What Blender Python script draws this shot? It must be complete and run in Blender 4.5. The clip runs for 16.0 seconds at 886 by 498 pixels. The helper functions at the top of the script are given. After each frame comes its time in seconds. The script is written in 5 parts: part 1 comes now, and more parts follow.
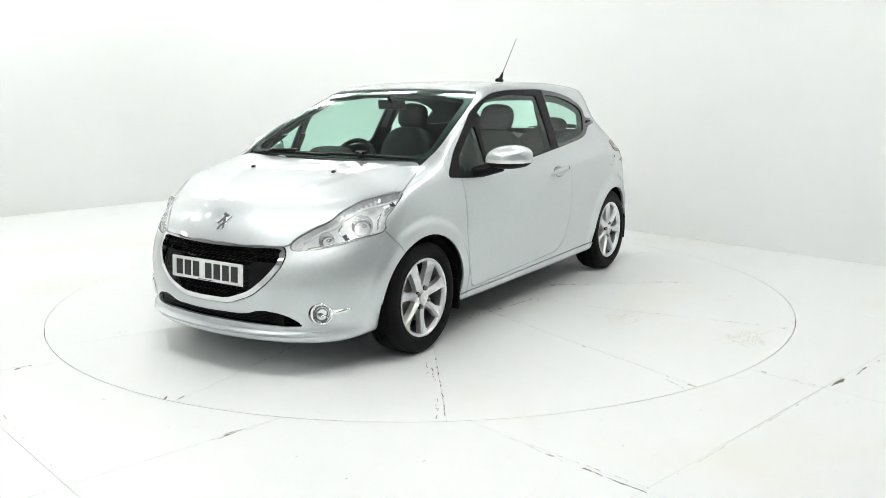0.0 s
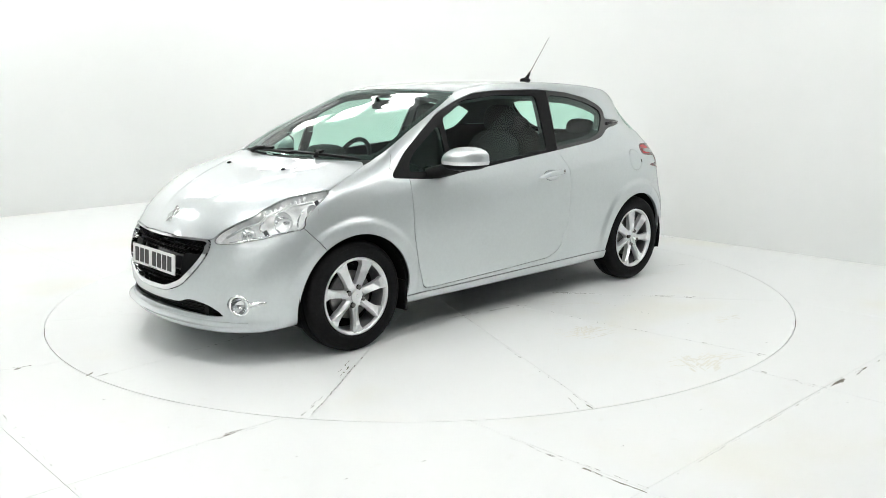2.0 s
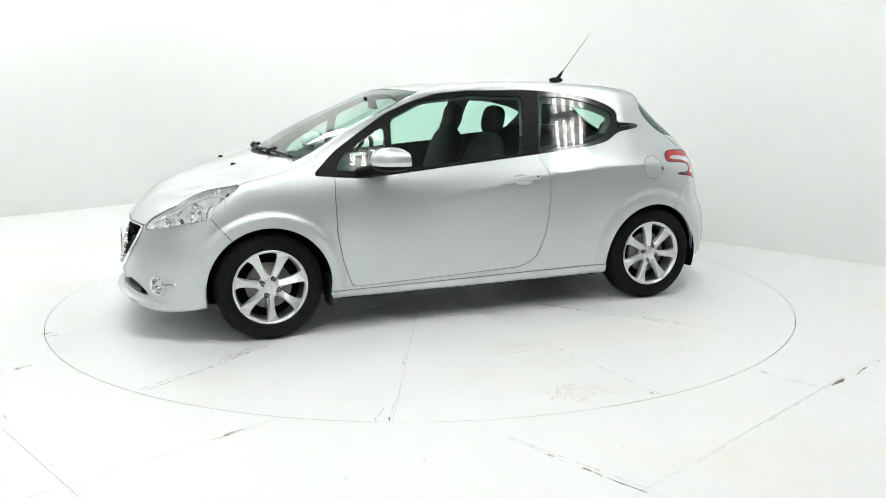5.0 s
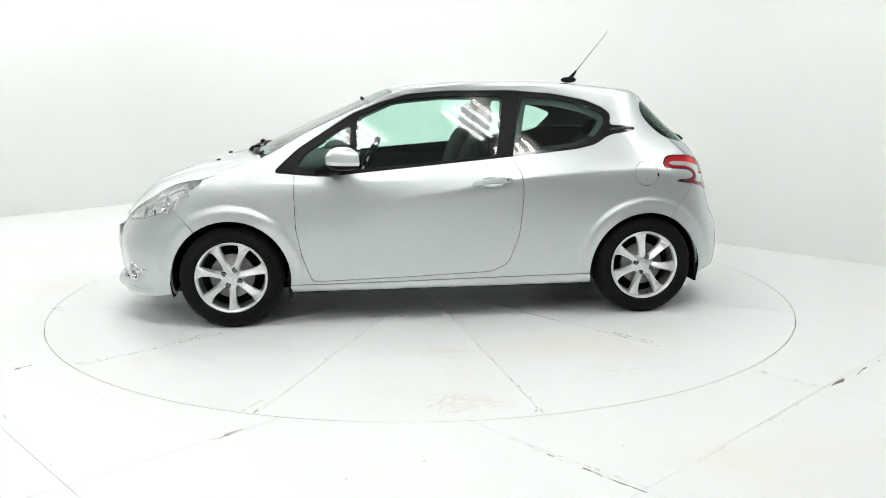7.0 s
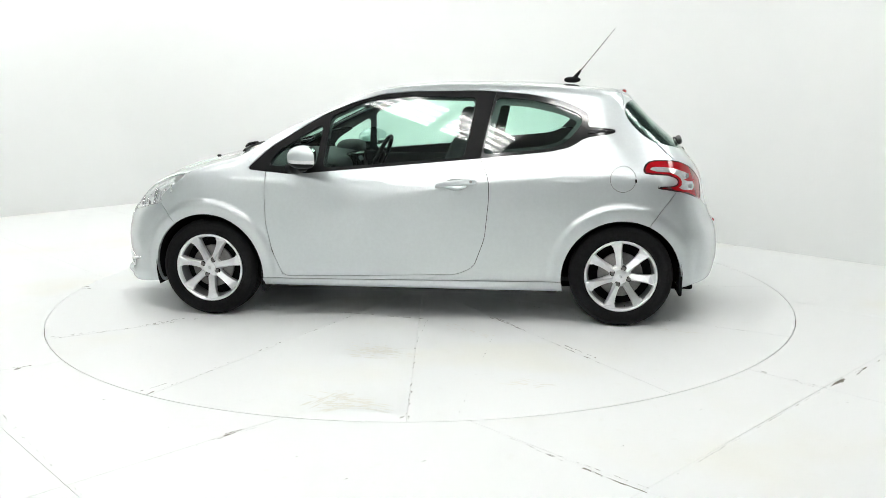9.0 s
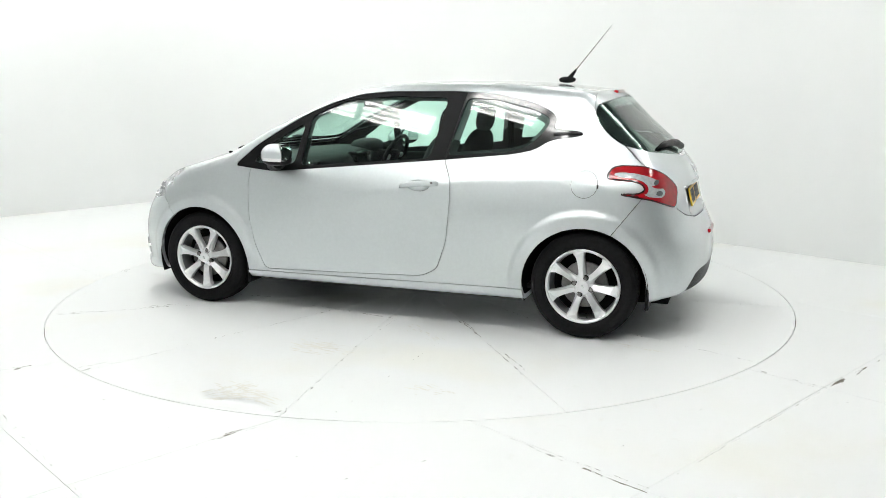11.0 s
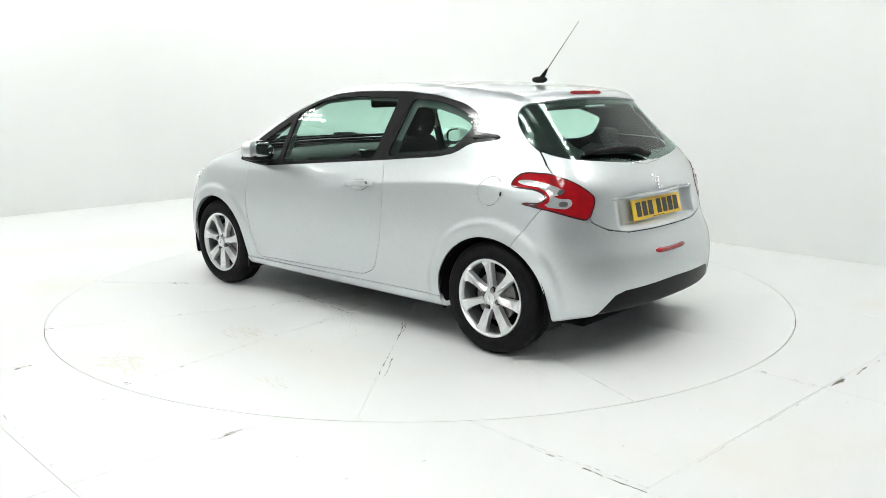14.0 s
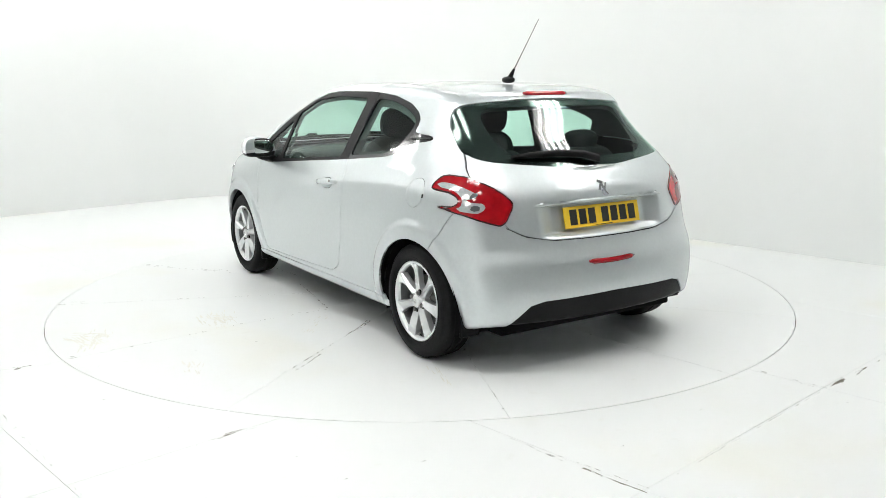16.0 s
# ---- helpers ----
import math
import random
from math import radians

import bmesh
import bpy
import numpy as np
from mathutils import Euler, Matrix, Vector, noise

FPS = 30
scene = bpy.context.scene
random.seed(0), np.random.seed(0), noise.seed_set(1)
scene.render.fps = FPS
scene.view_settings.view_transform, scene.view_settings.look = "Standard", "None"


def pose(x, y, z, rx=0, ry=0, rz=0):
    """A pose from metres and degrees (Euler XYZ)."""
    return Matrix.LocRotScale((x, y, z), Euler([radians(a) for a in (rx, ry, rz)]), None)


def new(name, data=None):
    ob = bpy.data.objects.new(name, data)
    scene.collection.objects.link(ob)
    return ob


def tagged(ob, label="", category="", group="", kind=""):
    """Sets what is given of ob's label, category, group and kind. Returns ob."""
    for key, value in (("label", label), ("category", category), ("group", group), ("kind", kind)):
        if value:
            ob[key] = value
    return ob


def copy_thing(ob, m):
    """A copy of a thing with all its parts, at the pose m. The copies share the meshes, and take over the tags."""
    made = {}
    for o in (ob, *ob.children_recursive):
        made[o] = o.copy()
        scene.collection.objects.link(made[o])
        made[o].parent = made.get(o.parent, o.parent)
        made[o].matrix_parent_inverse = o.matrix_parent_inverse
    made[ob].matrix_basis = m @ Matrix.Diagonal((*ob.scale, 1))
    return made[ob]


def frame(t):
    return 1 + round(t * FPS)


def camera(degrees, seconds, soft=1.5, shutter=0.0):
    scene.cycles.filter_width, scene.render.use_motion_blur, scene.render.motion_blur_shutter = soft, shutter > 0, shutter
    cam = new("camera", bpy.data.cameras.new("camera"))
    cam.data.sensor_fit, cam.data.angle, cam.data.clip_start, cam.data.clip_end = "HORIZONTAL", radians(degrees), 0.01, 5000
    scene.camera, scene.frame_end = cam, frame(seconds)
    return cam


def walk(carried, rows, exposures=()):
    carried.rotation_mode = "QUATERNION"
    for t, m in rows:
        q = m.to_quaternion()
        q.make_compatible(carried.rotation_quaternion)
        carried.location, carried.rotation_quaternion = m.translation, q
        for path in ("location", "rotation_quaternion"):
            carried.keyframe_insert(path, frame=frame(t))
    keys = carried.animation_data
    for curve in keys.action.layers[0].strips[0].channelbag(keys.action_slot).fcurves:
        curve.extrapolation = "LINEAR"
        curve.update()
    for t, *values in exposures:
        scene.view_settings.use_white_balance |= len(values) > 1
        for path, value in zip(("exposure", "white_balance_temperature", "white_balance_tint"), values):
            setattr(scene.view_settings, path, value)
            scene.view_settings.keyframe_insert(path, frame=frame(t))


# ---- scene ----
EXPOSURE = 0.0
# Camera: stands still, 5.95 m from the centre of the turntable
EYE = (0.0, -5.953, 1.438)
cam = camera(54.74, 16.0, soft=0.7)
VIEW = Matrix.Translation(EYE) @ pose(0, 0, 0, 0, 0, -1.370) @ pose(0, 0, 0, 90 - 10.997, 0, 0) @ pose(0, 0, 0, 0, 0, -0.375)
walk(cam, [(0.0, VIEW), (16.0, VIEW)], exposures=[(0.0, EXPOSURE), (16.0, EXPOSURE)])

# Turn of the turntable, degrees
TURNS = [(0.0, 0.0), (0.5, -3.51), (1.0, -6.96), (1.5, -10.14), (2.0, -14.08), (2.5, -17.64), (3.0, -21.08), (3.5, -24.31), (4.0, -28.14),
         (6.5, -46.15), (7.0, -49.89), (7.5, -53.24), (8.0, -57.07), (8.5, -60.58), (9.0, -64.09), (11.5, -81.0), (12.0, -84.86), (12.5, -88.64),
         (13.0, -92.21), (13.5, -95.36), (14.0, -99.21), (14.5, -103.04), (15.0, -106.62), (15.5, -109.8), (16.0, -113.56)]
CAR_AT = pose(0.052, 0.019, 0, 0, 0, -124.80)
# World: the hall is closed, only a faint grey comes from outside
world = bpy.data.worlds.new("world")
scene.world = world
world.use_nodes = True
world.node_tree.nodes["Background"].inputs[0].default_value = (0.9, 0.95, 1.0, 1)
world.node_tree.nodes["Background"].inputs[1].default_value = 0.05
CEILING_Z = 3.4
TUBE_POWER = 16.8
def material(name, color=(0.8, 0.8, 0.8), rough=0.5, metal=0.0, coat=0.0, emit=0.0, alpha=1.0, grain=0.0, scale=30.0, bump=0.0, bscale=200.0,
             ior=1.5, transmit=0.0, rough_var=0.0, tint2=None, coat_rough=0.03, specular=0.5):
    """A procedural surface: colour with variation at two scales, gloss, fine relief."""
    m = bpy.data.materials.new(name)
    m.use_nodes = True
    n, l = m.node_tree.nodes, m.node_tree.links
    b = n["Principled BSDF"]
    for key, value in (("Base Color", (*color, 1)), ("Roughness", rough), ("Metallic", metal), ("Coat Weight", coat), ("Coat Roughness", coat_rough),
                       ("IOR", ior), ("Transmission Weight", transmit), ("Alpha", alpha), ("Specular IOR Level", specular)):
        b.inputs[key].default_value = value
    if emit:
        b.inputs["Emission Color"].default_value = (*color, 1)
        b.inputs["Emission Strength"].default_value = emit
    co = n.new("ShaderNodeTexCoord")
    if grain or tint2:
        big, fine = n.new("ShaderNodeTexNoise"), n.new("ShaderNodeTexNoise")
        big.inputs["Scale"].default_value, big.inputs["Detail"].default_value = scale * 0.06, 5
        fine.inputs["Scale"].default_value, fine.inputs["Detail"].default_value = scale, 4
        l.new(co.outputs["Object"], big.inputs["Vector"])
        l.new(co.outputs["Object"], fine.inputs["Vector"])
        add = n.new("ShaderNodeMath")
        add.operation = "ADD"
        l.new(big.outputs["Fac"], add.inputs[0])
        l.new(fine.outputs["Fac"], add.inputs[1])
        ramp = n.new("ShaderNodeMapRange")
        ramp.inputs["From Min"].default_value, ramp.inputs["From Max"].default_value = 0.7, 1.3
        l.new(add.outputs[0], ramp.inputs["Value"])
        mix = n.new("ShaderNodeMix")
        mix.data_type = "RGBA"
        mix.inputs["A"].default_value = (*[c * (1 - grain) for c in color], 1)
        mix.inputs["B"].default_value = (*(tint2 or [min(1, c * (1 + grain)) for c in color]), 1)
        l.new(ramp.outputs["Result"], mix.inputs["Factor"])
        l.new(mix.outputs["Result"], b.inputs["Base Color"])
        if rough_var:
            rr = n.new("ShaderNodeMapRange")
            rr.inputs["From Min"].default_value, rr.inputs["From Max"].default_value = 0.7, 1.3
            rr.inputs["To Min"].default_value, rr.inputs["To Max"].default_value = rough - rough_var, rough + rough_var
            l.new(add.outputs[0], rr.inputs["Value"])
            l.new(rr.outputs["Result"], b.inputs["Roughness"])
    if bump:
        t, bp = n.new("ShaderNodeTexNoise"), n.new("ShaderNodeBump")
        t.inputs["Scale"].default_value, t.inputs["Detail"].default_value = bscale, 6
        bp.inputs["Strength"].default_value, bp.inputs["Distance"].default_value = bump, 0.002
        l.new(co.outputs["Object"], t.inputs["Vector"])
        l.new(t.outputs["Fac"], bp.inputs["Height"])
        l.new(bp.outputs["Normal"], b.inputs["Normal"])
    return m


PAINT = material("silver_paint", (0.61, 0.65, 0.66), 0.42, 0.82, coat=1.0, grain=0.03, scale=900.0)
BLACK_PLASTIC = material("black_plastic", (0.007, 0.0072, 0.0075), 0.40, grain=0.15, scale=400, bump=0.15, bscale=900, specular=0.12)
GLOSS_BLACK = material("gloss_black", (0.012, 0.012, 0.013), 0.12, coat=0.5)
RUBBER = material("tyre_rubber", (0.0085, 0.0085, 0.009), 0.6, grain=0.3, scale=60, bump=0.2, bscale=300, specular=0.12)
ALLOY = material("alloy", (0.80, 0.81, 0.82), 0.30, 0.65, coat=0.3, grain=0.03, scale=200)
STEEL = material("disc_steel", (0.22, 0.215, 0.21), 0.4, 0.9, grain=0.15, scale=100)
CHROME = material("chrome", (0.86, 0.87, 0.88), 0.06, 1.0)
WHITE_WALL = material("wall_paint", (0.78, 0.797, 0.79), 0.7, grain=0.008, scale=3)
TUBE = material("tube_glow", (1.0, 1.0, 0.98), 0.5, emit=TUBE_POWER)
DARK = material("underbody", (0.006, 0.006, 0.0065), 0.8, grain=0.2, scale=30, specular=0.1)


def floor_paint():
    """Worn white floor paint: faint yellowed patches, fine dirt, soft gloss."""
    m = bpy.data.materials.new("floor_paint")
    m.use_nodes = True
    n, l = m.node_tree.nodes, m.node_tree.links
    b = n["Principled BSDF"]
    b.inputs["Roughness"].default_value = 0.42
    co = n.new("ShaderNodeNewGeometry")
    where = n.new("ShaderNodeTexCoord")

    def noise_mask(scale, lo, hi, detail=6):
        t, r = n.new("ShaderNodeTexNoise"), n.new("ShaderNodeMapRange")
        t.inputs["Scale"].default_value, t.inputs["Detail"].default_value = scale, detail
        r.interpolation_type = "SMOOTHSTEP"
        r.inputs["From Min"].default_value, r.inputs["From Max"].default_value = lo, hi
        l.new(where.outputs["Object"], t.inputs["Vector"])
        l.new(t.outputs["Fac"], r.inputs["Value"])
        return r.outputs["Result"]

    def mixed(base, tint, mask, share):
        mul, mix = n.new("ShaderNodeMath"), n.new("ShaderNodeMix")
        mul.operation, mix.data_type = "MULTIPLY", "RGBA"
        mul.inputs[1].default_value = share
        l.new(mask, mul.inputs[0])
        l.new(mul.outputs[0], mix.inputs["Factor"])
        if isinstance(base, tuple):
            mix.inputs["A"].default_value = base
        else:
            l.new(base, mix.inputs["A"])
        mix.inputs["B"].default_value = tint
        return mix.outputs["Result"]
    c = mixed((0.82, 0.84, 0.835, 1), (0.79, 0.785, 0.70, 1), noise_mask(0.9, 0.52, 0.72), 0.5)
    c = mixed(c, (0.74, 0.74, 0.70, 1), noise_mask(14, 0.60, 0.80), 0.35)
    c = mixed(c, (0.50, 0.49, 0.46, 1), noise_mask(90, 0.70, 0.78, 3), 0.5)
    l.new(c, b.inputs["Base Color"])
    t, bp = n.new("ShaderNodeTexNoise"), n.new("ShaderNodeBump")
    t.inputs["Scale"].default_value = 25
    bp.inputs["Strength"].default_value, bp.inputs["Distance"].default_value = 0.08, 0.002
    l.new(where.outputs["Object"], t.inputs["Vector"])
    l.new(t.outputs["Fac"], bp.inputs["Height"])
    l.new(bp.outputs["Normal"], b.inputs["Normal"])
    return m


WHITE_FLOOR = floor_paint()
CHIP = material("bare_board", (0.12, 0.11, 0.09), 0.9, grain=0.4, scale=80)
SCUFF = material("scuff_mark", (0.77, 0.765, 0.71), 0.5, grain=0.08, scale=60)
SUBFLOOR = material("subfloor", (0.12, 0.11, 0.10), 0.9, grain=0.3, scale=20)
FITTING = material("fitting_white", (0.8, 0.8, 0.8), 0.4, grain=0.02, scale=20)
DARK_CEILING = material("ceiling_grey", (0.32, 0.325, 0.33), 0.7, grain=0.06, scale=6)
# Unseen wall, darkened so that glass and paint reflect a dim side of the hall
DARK_WALL = material("unseen_wall_dark", (0.26, 0.265, 0.27), 0.7, grain=0.06, scale=6)
# Alloy darkened for the barrel: the shadow behind the spokes is in its colour
SHADED_BARREL = material("shaded_rim_barrel", (0.30, 0.305, 0.31), 0.45, 0.7, grain=0.08, scale=80)
def tinted_glass(name, tint, low=0.05):
    """Thin clear sheet: lets light through with a tint, its gloss rising towards grazing views."""
    m = bpy.data.materials.new(name)
    m.use_nodes = True
    n, l = m.node_tree.nodes, m.node_tree.links
    n.remove(n["Principled BSDF"])
    clear, gloss, mix, lw = n.new("ShaderNodeBsdfTransparent"), n.new("ShaderNodeBsdfGlossy"), n.new("ShaderNodeMixShader"), n.new("ShaderNodeLayerWeight")
    clear.inputs["Color"].default_value = (*tint, 1)
    gloss.inputs["Roughness"].default_value = 0.01
    lw.inputs["Blend"].default_value = 0.5
    power, scale = n.new("ShaderNodeMath"), n.new("ShaderNodeMath")
    power.operation, scale.operation = "POWER", "MULTIPLY_ADD"
    power.inputs[1].default_value = 5.0
    scale.inputs[1].default_value, scale.inputs[2].default_value = 1 - low, low
    l.new(lw.outputs["Facing"], power.inputs[0])
    l.new(power.outputs[0], scale.inputs[0])
    l.new(scale.outputs[0], mix.inputs[0])
    l.new(clear.outputs[0], mix.inputs[1])
    l.new(gloss.outputs[0], mix.inputs[2])
    l.new(mix.outputs[0], n["Material Output"].inputs["Surface"])
    return m


GLASS = tinted_glass("car_glass", (0.76, 0.96, 0.88), 0.055)
CLEAR = tinted_glass("lamp_lens", (0.97, 0.98, 0.98), 0.04)
CLEAR_LENS = material("clear_lens", (0.62, 0.62, 0.63), 0.10, 0.45, coat=1.0, grain=0.2, scale=70, bump=0.6, bscale=50)
RED_LENS = material("red_lens", (0.30, 0.003, 0.007), 0.12, coat=0.6, grain=0.3, scale=25, specular=0.3)
SMOKE = material("smoked_lens", (0.20, 0.20, 0.21), 0.10, 0.6, coat=1.0)
AMBER = material("amber_bulb", (0.45, 0.12, 0.02), 0.2, 0.0, coat=1.0)
LAMP_SILVER = material("lamp_silver", (0.86, 0.87, 0.88), 0.30, 0.30, grain=0.2, scale=30, bump=1.0, bscale=22)
LAMP_CHROME = material("lamp_chrome", (0.86, 0.87, 0.88), 0.18, 0.8, bump=0.5, bscale=30)
LAMP_WHITE = material("pale_plastic", (0.80, 0.81, 0.81), 0.25, grain=0.03, scale=40)
MIRROR = material("mirror_silver", (0.85, 0.90, 0.88), 0.01, 1.0)
TRIM = material("interior_plastic", (0.018, 0.019, 0.020), 0.6, grain=0.2, scale=90, bump=0.3, bscale=700, specular=0.3)
CLOTH = material("seat_cloth", (0.016, 0.0165, 0.018), 0.9, grain=0.3, scale=300, bump=0.4, bscale=900)
LINING = material("headlining_cloth", (0.12, 0.125, 0.125), 0.9, grain=0.08, scale=200)
PLATE_WHITE = material("plate_white", (0.78, 0.79, 0.78), 0.35, grain=0.03, scale=30)
PLATE_YELLOW = material("plate_yellow", (0.80, 0.52, 0.03), 0.35, grain=0.04, scale=30)
PLATE_BLACK = material("plate_black", (0.015, 0.015, 0.016), 0.4, grain=0.1, scale=50)
STICKER = material("sticker_blue", (0.02, 0.03, 0.06), 0.4, grain=0.1, scale=50)
INDICATOR = material("indicator_lens", (0.85, 0.86, 0.86), 0.08, 0.0, coat=1.0, grain=0.1, scale=150)
RED_EDGE = material("red_lens_edge", (0.06, 0.002, 0.004), 0.15, coat=1.0, grain=0.1, scale=40)
def part(name, bm, mat, parent, label=""):
    """Links a bmesh as one mesh object under a thing or part."""
    me = bpy.data.meshes.new(name)
    bm.to_mesh(me)
    bm.free()
    me.materials.append(mat)
    ob = new(name, me)
    ob.parent = parent
    return tagged(ob, label)


def smooth(bm, angle=35):
    for f in bm.faces:
        f.smooth = True
    for e in bm.edges:
        if len(e.link_faces) == 2 and e.calc_face_angle(0) > radians(angle):
            e.smooth = False
    return bm


def box(bm, x0, x1, y0, y1, z0, z1, m=None, bevel=0.0):
    made = bmesh.ops.create_cube(bm, size=1, matrix=(m or Matrix()) @ Matrix.LocRotScale(((x0 + x1) / 2, (y0 + y1) / 2, (z0 + z1) / 2), None, (x1 - x0, y1 - y0, z1 - z0)))
    if bevel:
        edges = {e for v in made["verts"] for e in v.link_edges}
        bmesh.ops.bevel(bm, geom=list(edges), offset=bevel, segments=2, affect="EDGES", profile=0.5)
    return bm


def lathe(bm, profile, n=64, axis="Y", m=None):
    """Turns a profile of (radius, along) round an axis; a closed ring of faces between rows."""
    rows = []
    for r, a in profile:
        row = []
        for i in range(n):
            c, s = r * math.cos(2 * math.pi * i / n), r * math.sin(2 * math.pi * i / n)
            p = {"Y": (c, a, s), "X": (a, c, s), "Z": (c, s, a)}[axis]
            row.append(bm.verts.new((m or Matrix()) @ Vector(p)))
        rows.append(row)
    for a, b in zip(rows, rows[1:]):
        for i in range(n):
            bm.faces.new((a[i], a[(i + 1) % n], b[(i + 1) % n], b[i]))
    return rows


def tube(bm, points, radius, n=8):
    """A round bar along a few points."""
    pts = [Vector(p) for p in points]
    rows = []
    for i, p in enumerate(pts):
        d = (pts[min(i + 1, len(pts) - 1)] - pts[max(i - 1, 0)]).normalized()
        a = d.orthogonal().normalized() if i == 0 else (side - side.dot(d) * d).normalized()
        side = a
        b = d.cross(a)
        r = radius[i] if isinstance(radius, (list, tuple)) else radius
        rows.append([bm.verts.new(p + r * (math.cos(2 * math.pi * k / n) * a + math.sin(2 * math.pi * k / n) * b)) for k in range(n)])
    for r0, r1 in zip(rows, rows[1:]):
        for k in range(n):
            bm.faces.new((r0[k], r0[(k + 1) % n], r1[(k + 1) % n], r1[k]))
    bm.faces.new(rows[0][::-1])
    bm.faces.new(rows[-1])
    return bm


def round_poly(poly, times=2, r=0.022):
    """Rounds the corners of an outline, by at most about r."""
    p = np.array(poly, float)
    for _ in range(times):
        q, o = np.roll(p, -1, 0), np.roll(p, 1, 0)
        fwd, back = q - p, o - p
        lf, lb = np.hypot(*fwd.T)[:, None], np.hypot(*back.T)[:, None]
        p = np.stack((p + back / lb * np.minimum(r, lb * 0.3), p + fwd / lf * np.minimum(r, lf * 0.3)), 1).reshape(-1, 2)
        r *= 0.4
    return p


def outline(px, py, poly):
    """Signed distance from an outline, below zero inside."""
    d = np.full(px.shape, 1e9)
    inside = np.zeros(px.shape, bool)
    for (ax, ay), (bx, by) in zip(poly, np.roll(poly, -1, 0)):
        ex, ey = bx - ax, by - ay
        t = np.clip(((px - ax) * ex + (py - ay) * ey) / max(ex * ex + ey * ey, 1e-12), 0, 1)
        d = np.minimum(d, np.hypot(px - ax - t * ex, py - ay - t * ey))
        with np.errstate(divide="ignore", invalid="ignore"):
            inside ^= ((ay > py) != (by > py)) & (px < (bx - ax) * (py - ay) / (by - ay if by != ay else 1e-12) + ax)
    return np.where(inside, -d, d)


def clip(V, F, val):
    """Keeps the part of a triangle mesh where val is below zero, cut cleanly along the zero line."""
    neg = val < 0
    count = neg[F].sum(1)
    keep = F[count == 3]
    extra, verts, cache = [], [], {}
    base = len(V)

    def cross(i, j):
        key = (min(i, j), max(i, j))
        if key not in cache:
            t = val[i] / (val[i] - val[j])
            cache[key] = base + len(verts)
            verts.append(V[i] + t * (V[j] - V[i]))
        return cache[key]
    for tri in F[(count > 0) & (count < 3)]:
        loop = []
        for a, b in ((0, 1), (1, 2), (2, 0)):
            i, j = tri[a], tri[b]
            if neg[i]:
                loop.append(i)
            if neg[i] != neg[j]:
                loop.append(cross(i, j))
        for k in range(1, len(loop) - 1):
            extra.append((loop[0], loop[k], loop[k + 1]))
    V = np.vstack((V, np.array(verts).reshape(-1, 3)))
    F = np.vstack((keep, np.array(extra, int).reshape(-1, 3))) if extra else keep
    used = np.unique(F)
    back = np.full(len(V), -1)
    back[used] = np.arange(len(used))
    return V[used], back[F]
def lerp_curve(xs, ys, soft=0.03):
    """A flowing curve past a few given stations: monotone cubic, then evened out over a short length."""
    xs, ys = np.array(xs, float), np.array(ys, float)
    h = np.diff(xs)
    d = np.diff(ys) / h
    m = np.zeros_like(xs)
    m[0], m[-1] = d[0], d[-1]
    for i in range(1, len(xs) - 1):
        m[i] = 0 if d[i - 1] * d[i] <= 0 else 2 * d[i - 1] * d[i] / (d[i - 1] + d[i])

    def raw(x):
        i = np.clip(np.searchsorted(xs, x) - 1, 0, len(h) - 1)
        t = (x - xs[i]) / h[i]
        inner = ((1 + 2 * t) * (1 - t) ** 2 * ys[i] + t * (1 - t) ** 2 * h[i] * m[i]
                 + t * t * (3 - 2 * t) * ys[i + 1] + t * t * (t - 1) * h[i] * m[i + 1])
        return np.where(x < xs[0], ys[0] + m[0] * (x - xs[0]), np.where(x > xs[-1], ys[-1] + m[-1] * (x - xs[-1]), inner))
    fine = 0.001
    reach = int(3 * soft / fine)
    k = np.exp(-0.5 * (np.arange(-reach, reach + 1) * fine / soft) ** 2)
    gx = np.arange(xs[0] - 3 * soft, xs[-1] + 3 * soft + fine, fine)
    gy = np.convolve(raw(gx), k / k.sum(), "valid")
    gx = gx[reach:len(gx) - reach]
    return lambda x: np.interp(x, gx, gy)


def smax(a, b, k):
    h = np.maximum(k - np.abs(a - b), 0) / k
    return np.maximum(a, b) + h * h * k / 4


def step(x, a, b):
    t = np.clip((x - a) / (b - a), 0, 1)
    return t * t * (3 - 2 * t)


# Car space: x forward from the middle of the wheelbase, y to the car's left, z up, metres
WHEEL_X, WHEEL_Z, WHEEL_R = 1.269, 0.305, 0.308
ROOF_LINE = lerp_curve((-1.75, -1.60, -1.45, -1.36, -1.20, -0.95, -0.55, -0.20, 0.10, 0.30, 0.45, 0.76, 0.99, 1.17, 1.25, 1.37, 1.55, 1.75, 1.86, 1.95, 2.02, 2.10),
                       (0.99, 1.12, 1.25, 1.366, 1.397, 1.428, 1.448, 1.448, 1.431, 1.398, 1.337, 1.206, 1.098, 1.018, 0.998, 0.966, 0.915, 0.839, 0.783, 0.723, 0.662, 0.58))
SIDE_LINE = lerp_curve((0.15, 0.22, 0.30, 0.45, 0.60, 0.75, 0.85, 0.92, 0.96, 1.04, 1.12, 1.20, 1.28, 1.36, 1.44, 1.50),
                       (0.79, 0.820, 0.838, 0.856, 0.863, 0.858, 0.843, 0.818, 0.797, 0.7625, 0.7265, 0.6892, 0.6506, 0.6107, 0.5695, 0.538), 0.035)
PLAN_IN = lerp_curve((-2.0, -1.9, -1.6, -1.27, -1.0, -0.5, 0.3, 0.9, 1.27, 1.6, 1.9, 2.1), (0.19, 0.14, 0.06, 0.018, 0.008, 0, 0, 0.004, 0.012, 0.045, 0.11, 0.18))
